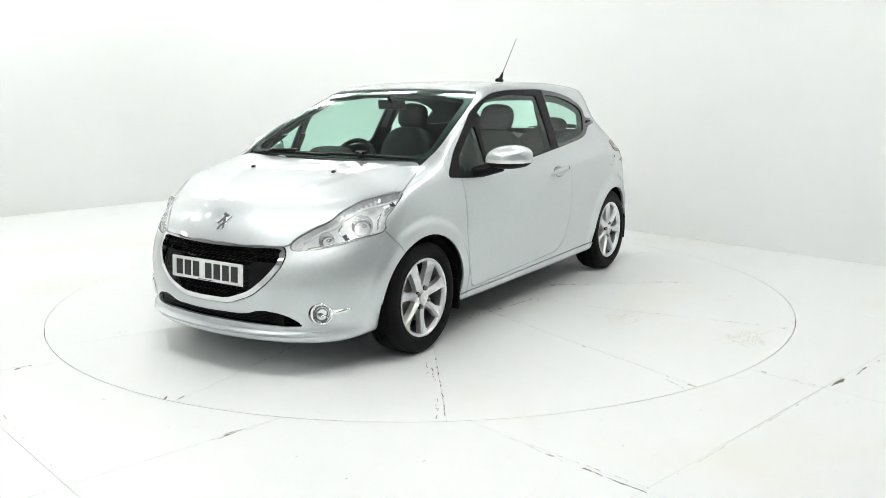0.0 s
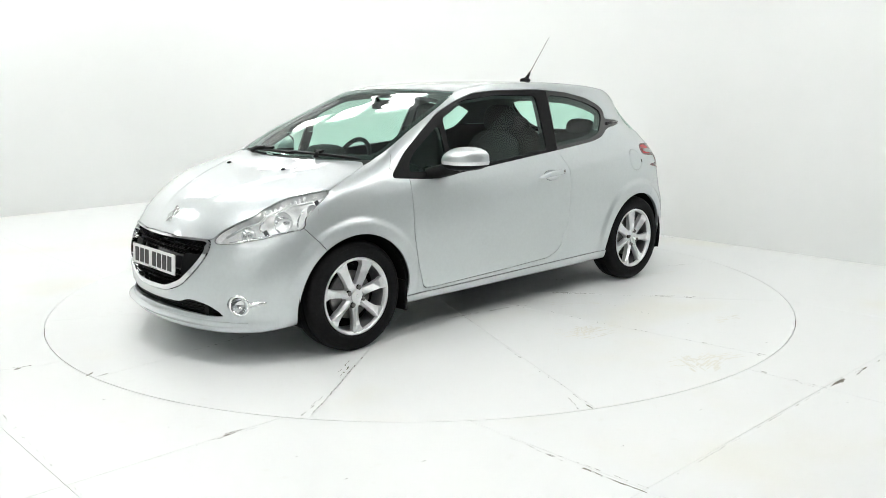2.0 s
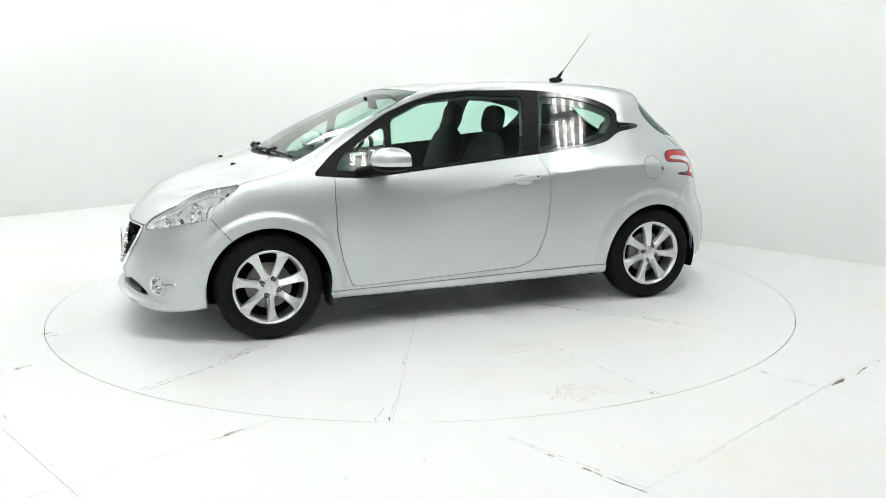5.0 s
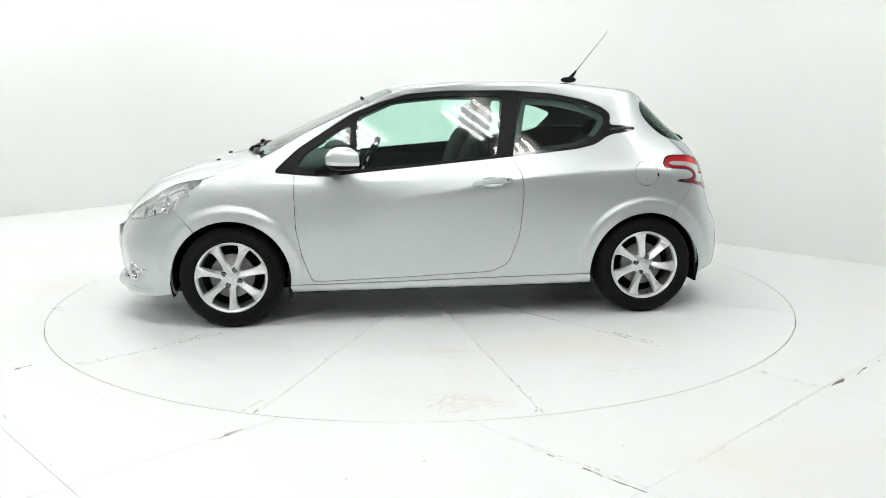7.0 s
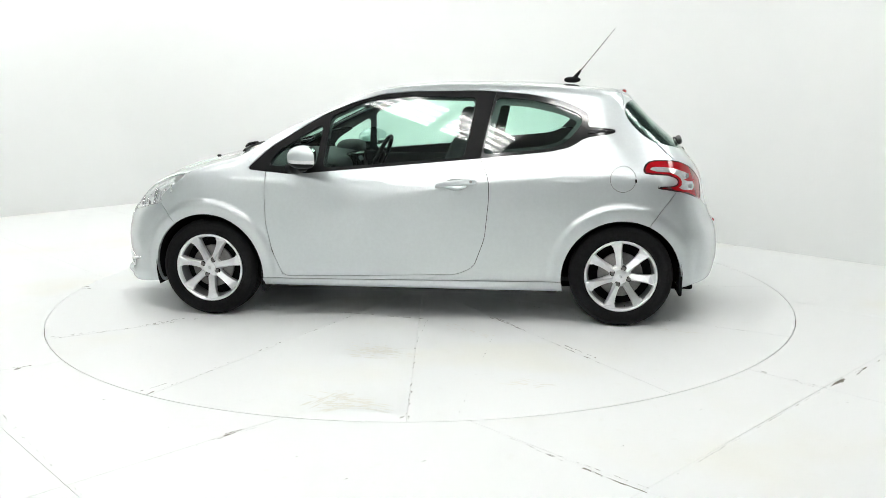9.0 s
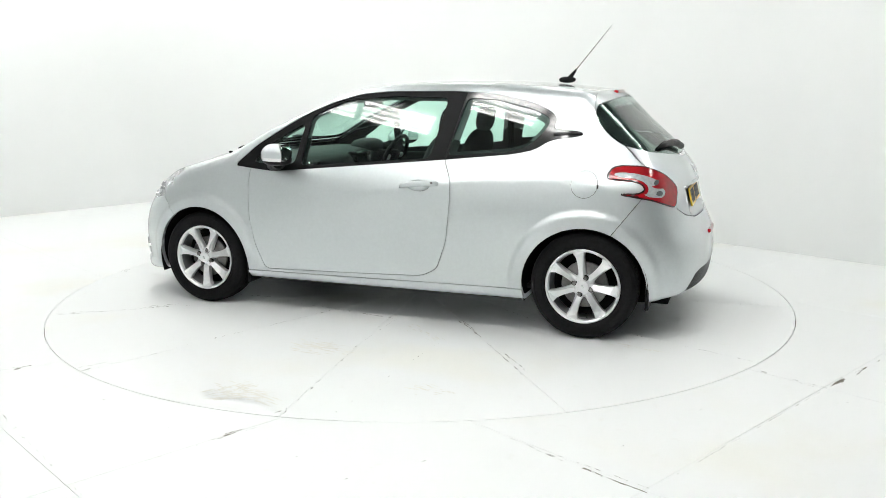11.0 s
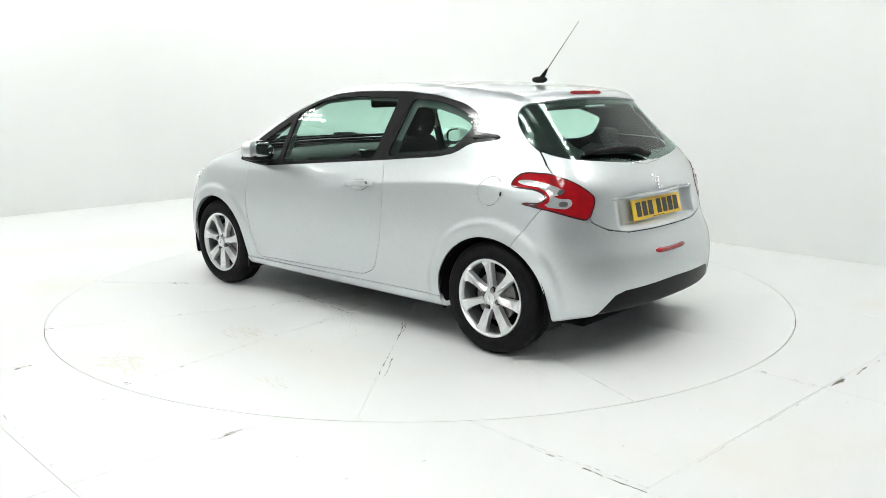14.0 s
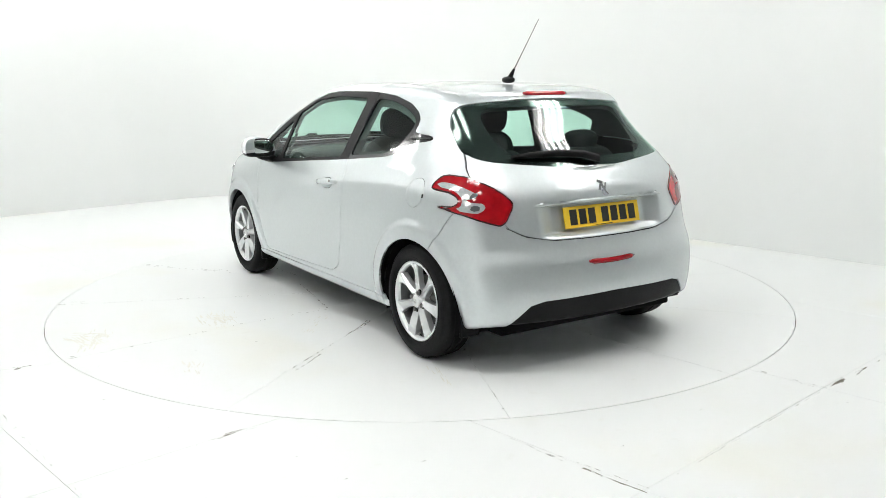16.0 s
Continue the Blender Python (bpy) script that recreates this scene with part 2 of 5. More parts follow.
CREASE = lerp_curve((-1.6, -1.22, -0.87, -0.48, -0.10, 0.20, 0.46, 0.60, 0.70), (0.915, 0.910, 0.898, 0.868, 0.805, 0.755, 0.66, 0.55, 0.42), 0.06)
NOSE_LINE = lerp_curve((0.15, 0.22, 0.30, 0.45, 0.55, 0.62, 0.70, 0.78, 0.90), (1.995, 2.022, 2.04, 2.05, 2.032, 2.002, 1.955, 1.90, 1.80))
TAIL_LINE = lerp_curve((0.20, 0.28, 0.40, 0.55, 0.62, 0.72, 0.88, 1.04, 1.20, 1.31, 1.40), (1.87, 1.90, 1.915, 1.90, 1.86, 1.83, 1.79, 1.69, 1.52, 1.40, 1.34))


def body_field(x, y, z):
    """Below zero inside the car's outer skin."""
    y = np.abs(y)
    flare = 0.0
    for wx in (WHEEL_X, -WHEEL_X):
        r = np.hypot(x - wx, z - WHEEL_Z)
        flare = flare + 0.016 * (1 - step(r, 0.40, 0.445)) * step(z, 0.15, 0.4)
    off = z - CREASE(x)
    crisp = 0.010 + 0.02 * step(x, -0.5, 0.3)
    crease = 0.013 * np.exp(-(np.sqrt(off * off + crisp ** 2) - crisp) / np.where(off > 0, 0.055, 0.10)) * step(-x, -0.72, 0.0) * step(x, -1.75, -1.35)
    taper = 0.12 * step(-x, 1.1, 1.6) * step(z, 0.85, 1.25)
    side = y - (SIDE_LINE(z) - PLAN_IN(x) + flare + crease - taper)
    lean = (0.16 - 0.10 * step(x, 0.1, 0.4) * (1 - step(x, 0.75, 1.12))) * step(x, -0.4, 0.5) * y * y
    ridge = 0.10 + 0.42 * (1.95 - x) / 0.75
    dome = 0.007 * (1 - step(y, ridge - 0.035, ridge + 0.035)) * step(x, 1.22, 1.4) * (1 - step(x, 1.80, 1.95))
    top = (z - dome - ROOF_LINE(x + lean) + 0.045 * y * y) * 0.8
    front = x - NOSE_LINE(z) + 0.30 * y ** 2 + 0.35 * y ** 4 - 0.035 * (1 - step(z, 0.20, 0.265))
    back = -x - TAIL_LINE(z) + 0.15 * y ** 2 + 0.25 * y ** 4
    back = back + 0.045 * step(z, 0.668, 0.70) * (1 - step(z, 0.838, 0.850)) * (1 - step(y, 0.31, 0.43)) * step(-x, 1.5, 1.6)
    under = (0.205 - 0.035 * step(x, 1.5, 1.9) + 0.05 * step(-x, 1.5, 1.8)) - z
    f = smax(side, top, 0.045)
    f = smax(f, front, 0.10)
    f = smax(f, back, 0.09)
    return smax(f, under, 0.03)
def skin_grid():
    """The left half of the outer skin: rays from a spine inside the car, met with the field."""
    eyes, ways = [], []
    ups = np.radians(np.concatenate((np.linspace(-62, 10, 70, endpoint=False), np.linspace(10, 90, 85))))
    cols = [(1.15, a) for a in np.radians(np.linspace(0, 90, 90, endpoint=False))]
    cols += [(x, math.pi / 2) for x in np.linspace(1.15, -1.2, 190, endpoint=False)]
    cols += [(-1.2, a) for a in np.radians(np.linspace(90, 180, 90))]
    for x, a in cols:
        eyes.append(np.tile((x, 0.0, 0.62), (len(ups), 1)))
        ways.append(np.stack((np.cos(ups) * math.cos(a), np.cos(ups) * math.sin(a), np.sin(ups)), 1))
    e, d = np.array(eyes), np.array(ways)
    lo, hi = np.zeros(e.shape[:2]), np.full(e.shape[:2], 2.0)
    for _ in range(34):
        mid = (lo + hi) / 2
        p = e + mid[..., None] * d
        inside = body_field(p[..., 0], p[..., 1], p[..., 2]) < 0
        lo, hi = np.where(inside, mid, lo), np.where(inside, hi, mid)
    P = e + lo[..., None] * d
    P[0, :, 1] = P[-1, :, 1] = 0
    P[:, -1, 1] = 0
    n, m = P.shape[:2]
    idx = np.arange(n * m).reshape(n, m)
    a, b, c, dd = idx[:-1, :-1].ravel(), idx[1:, :-1].ravel(), idx[1:, 1:].ravel(), idx[:-1, 1:].ravel()
    return P.reshape(-1, 3), np.vstack((np.stack((a, c, b), 1)[:, [0, 2, 1]], np.stack((a, dd, c), 1)[:, [0, 2, 1]]))


def normals(P):
    h = 2e-3
    g = np.stack([(body_field(*(P + h * np.eye(3)[k]).T) - body_field(*(P - h * np.eye(3)[k]).T)) for k in range(3)], 1)
    return g / np.maximum(np.linalg.norm(g, axis=1, keepdims=True), 1e-9)


def shell(name, V, F, mat, parent, depth=0.012, lift=0.0, mirror="none", label="", rim=True):
    """A skin panel with turned-in edges. mirror: both (joined across the middle), right (the right-hand twin alone)."""
    N = normals(V)
    V = V + lift * N
    tri = F
    if rim and len(F):
        e = np.vstack((F[:, [0, 1]], F[:, [1, 2]], F[:, [2, 0]]))
        key = np.sort(e, 1)
        code = key[:, 0] * (len(V) + 1) + key[:, 1]
        _, first, cnt = np.unique(code, return_index=True, return_counts=True)
        edge = e[first[cnt == 1]]
        edge = edge[~((np.abs(V[edge[:, 0], 1]) < 1e-4) & (np.abs(V[edge[:, 1], 1]) < 1e-4))]
        ring = np.unique(edge)
        back = np.full(len(V), -1)
        back[ring] = np.arange(len(ring))
        n0 = len(V)
        V = np.vstack((V, V[ring], V[ring] - depth * N[ring]))
        out = np.zeros((n0, 3))
        cen = V[F].mean(1)
        for c in range(3):
            np.add.at(out, F[:, c], V[F[:, c]] - cen)
        out = out[ring] - (out[ring] * N[ring]).sum(1, keepdims=True) * N[ring]
        out /= np.maximum(np.linalg.norm(out, axis=1, keepdims=True), 1e-9)
        N = np.vstack((N, out, out))
        i, j = back[edge[:, 0]] + n0, back[edge[:, 1]] + n0
        k = len(ring)
        tri = np.vstack((F, np.stack((j, i, i + k), 1), np.stack((j, i + k, j + k), 1)))
    if mirror != "none":
        W = V * (1, -1, 1)
        G = tri[:, ::-1]
        if mirror == "both":
            V, tri, N = np.vstack((V, W)), np.vstack((tri, G + len(V))), np.vstack((N, N * (1, -1, 1)))
        else:
            V, tri, N = W, G, N * (1, -1, 1)
    me = bpy.data.meshes.new(name)
    me.from_pydata(V.tolist(), [], tri.tolist())
    me.polygons.foreach_set("use_smooth", [True] * len(me.polygons))
    if depth > 0:
        me.normals_split_custom_set_from_vertices(N.tolist())
    me.materials.append(mat)
    ob = new(name, me)
    ob.parent = parent
    return tagged(ob, label)
# ---- the car ----
HEADLAMP = [(-1.02, .652), (-1.01, .630), (-.892, .638), (-.754, .664), (-.64, .69), (-.533, .712), (-.547, .764), (-.481, .826), (-.425, .888),
            (-.454, .892), (-.59, .868), (-.65, .857), (-.768, .803), (-.813, .766), (-.926, .722), (-.997, .684)]
TAIL_LAMP = [(-.413, .922), (-.445, .963), (-.489, .987), (-.618, .983), (-.735, .94), (-.818, .885), (-.849, .849), (-.806, .743), (-.745, .757),
             (-.607, .800), (-.455, .829), (-.446, .846), (-.50, .838), (-.556, .843), (-.582, .868), (-.545, .900), (-.423, .910)]
TAIL_CLEAR = [(-.455, .945), (-.53, .948), (-.62, .925), (-.69, .893), (-.64, .878), (-.60, .872), (-.64, .862), (-.72, .858), (-.70, .81), (-.62, .815),
              (-.50, .838), (-.50, .829), (-.575, .826), (-.61, .865), (-.565, .915), (-.455, .926)]
WINDSCREEN = [(-.2, 1.024), (.33, 1.018), (.63, 1.02), (0.699, 1.028), (0.696, 1.117), (0.654, 1.221), (0.608, 1.310), (0.566, 1.384), (.26, 1.397), (-.2, 1.402)]
BONNET = [(1.215, -.2), (1.195, .2), (1.15, .40), (1.08, .62), (1.08, .675), (1.2, .735), (1.41, .795), (1.42, .77), (1.535, .70), (1.58, .66), (1.69, .606),
          (1.74, .59), (1.823, .514), (1.878, .468), (1.907, .45), (1.935, .36), (1.968, .2), (1.985, -.2)]
GRILLE = [(-.2, .645), (.106, .646), (.425, .652), (.455, .626), (.455, .568), (.396, .486), (.302, .408), (.16, .358), (-.2, .352)]
INTAKE = [(-.2, .302), (.257, .309), (.342, .338), (.456, .323), (.518, .29), (.556, .258), (.459, .256), (.281, .26), (-.2, .262)]
DOOR = [(.875, .98), (.884, .80), (.881, .60), (.849, .427), (.791, .268), (.186, .283), (-.295, .30), (-.398, .349), (-.464, .526), (-.489, .765),
        (-.486, .881), (-.432, .992), (-.43, 1.1)]
SIDE_GLASS = [(1.006, .927), (0.859, 1.059), (0.692, 1.164), (0.525, 1.262), (0.354, 1.328), (0.182, 1.374), (-.025, 1.390), (-.44, 1.391), (-.715, 1.369), (-.92, 1.327),
              (-1.038, 1.276), (-1.077, 1.229), (-1.05, 1.178), (-1.207, 1.166), (-1.235, 1.150), (-1.20, 1.136), (-1.048, 1.116), (-.961, 1.061), (-.841, 1.035), (-.432, .996),
              (.177, .944), (.60, .908), (.72, .900), (.86, .912)]
PANE_FRONT = [(.87, .955), (.83, .945), (.57, .940), (.535, 1.200), (.660, 1.130), (.81, 1.038)]
PANE_DOOR = [(.525, .937), (-.335, 1.003), (-.40, 1.352), (-.03, 1.362), (.28, 1.335), (.497, 1.240)]
PANE_REAR = [(-.44, 1.018), (-.52, 1.353), (-.72, 1.338), (-.90, 1.297), (-1.01, 1.253), (-1.035, 1.22), (-1.01, 1.17), (-.93, 1.085), (-.82, 1.052)]
REAR_GLASS = [(-.2, 1.006), (.178, 1.008), (.478, 1.037), (.598, 1.05), (.648, 1.075), (.642, 1.117), (.616, 1.24), (.587, 1.30), (.55, 1.322), (.457, 1.331),
              (.172, 1.348), (-.2, 1.35)]
TAILGATE = [(-.2, .662), (.149, .662), (.356, .666), (.504, .693), (.60, .743), (.60, .85), (.690, .97), (.690, 1.0), (.648, 1.075), (.60, 1.2), (-.2, 1.2)]


def build_body(car):
    V, F = skin_grid()

    def inside(poly, kind, V):
        x, y, z = V.T
        p = np.array(poly)
        a, b, ok = {"side": (x, z, y > 0.4), "front": (y, z, x > 0.2), "rear": (y, z, x < -1.2), "top": (x, y, (x > 0.8) & (z > 0.5)),
                    "nose": ((y - x) * 0.7071, z, (x > 1.2) & (y > 0.3)), "tail": ((y + x) * 0.7071, z, (x < -1.2) & (y > 0.3))}[kind]
        return np.where(ok, outline(a, b, p), 0.5)

    def cut(mesh, fn, keep=True, gap=0.0):
        v, f = mesh
        if not len(f):
            return mesh
        val = fn(v)
        return clip(v, f, (val + gap) if keep else (gap - val))

    def arch(v):
        r = np.minimum(np.hypot(v[:, 0] - WHEEL_X, v[:, 2] - 0.30), np.hypot(v[:, 0] + WHEEL_X, v[:, 2] - 0.29)) - 0.352
        return np.where(v[:, 1] > 0.45, r, 0.5)

    def region(poly, kind, times=1):
        p = round_poly(poly, times) if times else np.array(poly)
        return lambda v: inside(p, kind, v)
    lamp, tail = region(HEADLAMP, "nose"), region(TAIL_LAMP, "tail")
    ws, rg, dlo = region(WINDSCREEN, "front"), region(REAR_GLASS, "rear"), region(SIDE_GLASS, "side", 1)
    bonnet, grille, intake = region(BONNET, "top", 1), region(GRILLE, "front", 2), region(INTAKE, "front", 2)
    door, gate = region(DOOR, "side", 1), region(TAILGATE, "rear", 1)
    fog = lambda v: np.where((v[:, 0] > 1.6) & (v[:, 1] > 0.3), np.hypot((v[:, 1] - v[:, 0]) * 0.7071 + 0.892, v[:, 2] - 0.326) - 0.052, 0.5)
    nose = lambda v: np.where(v[:, 0] > 1.0, -(v[:, 0] - (1.465 + (v[:, 2] - 0.586) * 0.855)) * 0.76, 0.5)
    stern = lambda v: np.where(v[:, 0] < -1.0, (v[:, 0] + 1.403 + (v[:, 2] - 0.585) * 0.76) * 0.8, 0.5)
    rest = cut((V, F), arch, False)
    G = 0.0026
    # glass
    glass = cut(rest, ws, True, 0.003)
    screen = shell("windscreen", *glass, GLASS, car, depth=0.004, lift=-0.003, mirror="both", label="green-tinted curved windscreen")
    band = cut(glass, lambda v: inside(round_poly([(-.3, 1.05), (.60, 1.045), (.655, 1.06), (.635, 1.15), (.545, 1.34), (.25, 1.372), (-.3, 1.378)], 2), "front", v), False)
    shell("screen_border", *band, GLOSS_BLACK, screen, lift=-0.008, depth=0.002, mirror="both", label="black printed border of the windscreen")
    rest = cut(rest, ws, False)
    rear = cut(rest, rg, True, 0.002)
    rest = cut(rest, rg, False)
    # headlamps and tail lamps
    lens = cut(rest, lamp, True, G)
    rest = cut(rest, lamp, False, 0.001)
    tlens = cut(rest, tail, True, 0.0015)
    rest = cut(rest, tail, False, 0.001)
    # bonnet, cowl
    hood = cut(rest, bonnet, True, G)
    shell("bonnet", *hood, PAINT, car, mirror="both", label="silver bonnet with two washer jets")
    rest = cut(rest, bonnet, False, 0.001)
    cowl_at = lambda v: np.where((v[:, 0] > 0.85) & (v[:, 0] < 1.3) & (v[:, 2] > 0.96), v[:, 1] - 0.69, 0.5)
    shell("cowl", *cut(rest, cowl_at, True, 0.0), BLACK_PLASTIC, car, lift=-0.012, mirror="both", label="black plastic cowl under the wipers")
    rest = cut(rest, cowl_at, False)
    # side glass and its black frame
    frame_mesh = cut(rest, dlo, True, 0.001)
    rest = cut(rest, dlo, False, 0.001)
    panes = [(region(PANE_FRONT, "side", 2), "quarter_light"), (region(PANE_DOOR, "side", 1), "door_glass"), (region(PANE_REAR, "side", 2), "rear_side_glass")]
    # bumpers
    bump = cut(cut(rest, nose, True, G), fog, False)
    bump = cut(cut(bump, grille, False, 0.005), intake, False)
    fb = shell("front_bumper", *bump, PAINT, car, mirror="both", depth=0.02, label="silver front bumper with a lower lip")
    inner = cut(cut(rest, nose, True, G), grille, True, 0.0)
    rest = cut(rest, nose, False, 0.001)
    lower = lambda v: np.where(v[:, 0] < -1.2, np.maximum(v[:, 2] - np.interp(v[:, 1], [0, .45, .52, .62, .66, .9], [.388, .378, .36, .262, .20, .1]), -0.3), 0.5)
    below = lambda v: np.maximum(stern(v), np.where(v[:, 0] < -1.0, v[:, 2] - np.where(v[:, 1] < 0.60, np.interp(v[:, 1], [0, .149, .356, .504, .60], [.662, .662, .666, .693, .743]), 0.82), 0.5))
    rb_all = cut(rest, below, True, G)
    rb = shell("rear_bumper", *cut(rb_all, lower, False), PAINT, car, mirror="both", depth=0.02, label="silver rear bumper")
    shell("diffuser", *cut(rb_all, lower, True, 0.001), BLACK_PLASTIC, rb, mirror="both", lift=-0.006, label="black plastic lower valance")
    rest = cut(rest, below, False, 0.001)
    gate_mesh = cut(rest, gate, True, G)
    rest = cut(rest, gate, False, 0.001)
    tg = shell("tailgate", *gate_mesh, PAINT, car, mirror="both", label="silver tailgate with a recess for the plate")
    rgl = shell("rear_window", *rear, GLASS, tg, depth=0.004, lift=-0.002, mirror="both", label="dark green-tinted rear window")
    edge = cut(rear, lambda v: inside(round_poly([(-.3, 1.05), (.40, 1.062), (.475, 1.10), (.50, 1.20), (.49, 1.285), (.42, 1.31), (-.3, 1.32)], 2), "rear", v), False)
    shell("window_border", *edge, GLOSS_BLACK, tg, lift=-0.007, depth=0.002, mirror="both", label="black printed border of the rear window")
    spoiler_at = lambda v: np.where(v[:, 2] > 1.25, np.maximum(v[:, 0] + 1.235 + 0.10 * v[:, 1] ** 2, v[:, 1] - 0.60), 0.5)
    shell("spoiler", *cut(rest, spoiler_at, True, 0.0015), PAINT, tg, mirror="both", lift=0.004, depth=0.02, label="silver roof spoiler")
    rest = cut(rest, spoiler_at, False)
    # roof
    roof_at = lambda v: np.where(v[:, 2] > 1.30, v[:, 1] - 0.535, 0.5)
    roof_mesh = cut(rest, roof_at, True, 0.0012)
    shell("roof", *roof_mesh, PAINT, car, mirror="both", label="silver roof panel")
    rest = cut(rest, roof_at, False, 0.0012)
    # sills, wings, doors, quarters
    sill_at = lambda v: np.maximum(v[:, 2] - (0.252 + 0.014 * step(-v[:, 0], -0.9, 0.9)), np.abs(v[:, 0]) - 1.2)
    flap = lambda v: np.where(v[:, 0] < -0.8, np.hypot(v[:, 0] + 1.265, v[:, 2] - 0.882) - 0.075, 0.5)
    wing_at = lambda v: np.where(v[:, 0] > 0.5, -(v[:, 0] - np.interp(v[:, 2], [.1, .262, .268, .427, .60, .80, .93, .97, 1.05], [.905, .90, .791, .849, .881, .884, .873, 1.0, .95])), 0.5)
    sill_mesh = cut(rest, sill_at, True, 0.001)
    rest = cut(rest, sill_at, False, 0.001)
    door_mesh = cut(rest, door, True, 0.0023)
    rest = cut(rest, door, False, 0.0014)
    grip = lambda v: (np.hypot((v[:, 0] + .292) / .069, (v[:, 2] - .846) / .033) - 1) * .033
    door_mesh = cut(door_mesh, grip, False)
    wing_mesh = cut(rest, wing_at, True, 0.0012)
    rest = cut(rest, wing_at, False, 0.001)
    flap_mesh = cut(rest, flap, True, 0.0028)
    rest = cut(rest, flap, False)
    # inner linings that follow the skin
    hull = cut(cut(cut((V, F), lambda v: np.maximum(v[:, 0] - 1.15, -1.62 - v[:, 0])), lambda v: 0.27 - v[:, 2]), arch, False, 0.03)
    for (fn, _), inset in zip(panes, (0.0, -0.010, -0.032)):
        hull = cut(hull, fn, False, inset)
    hull = cut(hull, lambda v: inside(round_poly([(-.3, 1.03), (.60, 1.03), (.655, 1.06), (.635, 1.15), (.545, 1.34), (.25, 1.372), (-.3, 1.378)], 2), "front", v), False)
    hull = cut(hull, lambda v: inside(round_poly([(-.3, 1.05), (.40, 1.062), (.475, 1.10), (.50, 1.20), (.49, 1.285), (.42, 1.31), (-.3, 1.32)], 2), "rear", v), False)
    shell("headlining", *cut(hull, lambda v: 1.12 - v[:, 2]), LINING, car, lift=-0.035, mirror="both", rim=False, label="grey cloth headlining and pillar trim")
    shell("inner_trim", *cut(hull, lambda v: v[:, 2] - 1.12), TRIM, car, lift=-0.045, mirror="both", rim=False, label="dark grey inner side trim")
    for side in ("none", "right"):
        shell("sill", *sill_mesh, PAINT, car, lift=0.007, depth=0.03, mirror=side, label="silver sill")
        d = shell("door", *door_mesh, PAINT, car, mirror=side, label="silver front door")
        shell("wing", *wing_mesh, PAINT, car, mirror=side, label="silver front wing")
        q = shell("quarter_panel", *rest, PAINT, car, mirror=side, label="silver rear side panel with roof rail")
        shell("fuel_flap", *flap_mesh, PAINT, q, depth=0.008, mirror=side) if side == "none" else shell("fuel_flap_blank", *flap_mesh, PAINT, q, depth=0.008, mirror=side)
        fm = frame_mesh
        for fn, nm in panes:
            pane = cut(frame_mesh, fn, True, 0.0)
            shell(nm, *pane, GLASS, d if nm != "rear_side_glass" else q, depth=0.003, lift=-0.008, mirror=side)
            fm = cut(fm, fn, False)
        front_frame = lambda v: -(v[:, 0] + 0.432 + (v[:, 2] - 0.996) * 0.21)
        shell("window_frame", *cut(fm, front_frame, True, 0.0015), BLACK_PLASTIC, d, lift=-0.002, depth=0.014, mirror=side, label="black door window frame")
        shell("window_frame", *cut(fm, front_frame, False, 0.0015), GLOSS_BLACK, q, lift=-0.002, depth=0.014, mirror=side, label="gloss black rear side window frame with fin")
        h = shell("headlamp", *lens, CLEAR, car, lift=-0.002, depth=0.006, mirror=side, label="clear headlamp with chrome reflectors")
        shell("bucket", *lens, LAMP_SILVER, h, lift=-0.05, depth=-0.046, mirror=side)
        seal = cut(lens, lambda v: inside(round_poly(HEADLAMP, 1), "nose", v) + 0.003, False)
        seal = cut(seal, lambda v: v[:, 2] - 0.72)
        shell("seal", *seal, GLOSS_BLACK, h, lift=-0.004, depth=0.004, mirror=side)
        s = 1 if side == "none" else -1
        headlamp_inside(h, s)
        t = shell("tail_lamp", *tlens, RED_LENS, car, lift=0.002, depth=0.01, mirror=side, label="red and clear hook-shaped tail lamp")
        rim_band = cut(tlens, lambda v: inside(round_poly(TAIL_LAMP, 1), "tail", v) + 0.0065, False)
        shell("lens_edge", *rim_band, RED_EDGE, t, lift=0.0035, depth=0.004, mirror=side)
        clear_at = region(TAIL_CLEAR, "tail", 1)
        shell("clear_section", *cut(tlens, clear_at), CLEAR_LENS, t, lift=0.0045, depth=0.004, mirror=side, label="clear reversing and indicator section")
        shell("tail_bulb", *cut(tlens, lambda v: np.hypot(((v[:, 1] + v[:, 0]) * .7071 + .655) / 1.5, v[:, 2] - .893 + .35 * ((v[:, 1] + v[:, 0]) * .7071 + .655)) - .013), SMOKE, t, lift=0.006, depth=0.004, mirror=side)
        shell("tail_bulb", *cut(tlens, lambda v: np.hypot(((v[:, 1] + v[:, 0]) * .7071 + .665) / 1.8, v[:, 2] - .835) - .014), SMOKE, t, lift=0.006, depth=0.004, mirror=side)
        shell("red_bar", *cut(tlens, lambda v: np.maximum(np.abs(v[:, 2] - .868 - .02 * (v[:, 0] + 1.6)) - .0045, np.abs((v[:, 1] + v[:, 0]) * .7071 + .67) - .06)), RED_LENS, t, lift=0.007, depth=0.004, mirror=side)
        fog_lamp(fb, s)
    grille_parts(fb, inner, cut)
    return fb, rb, tg


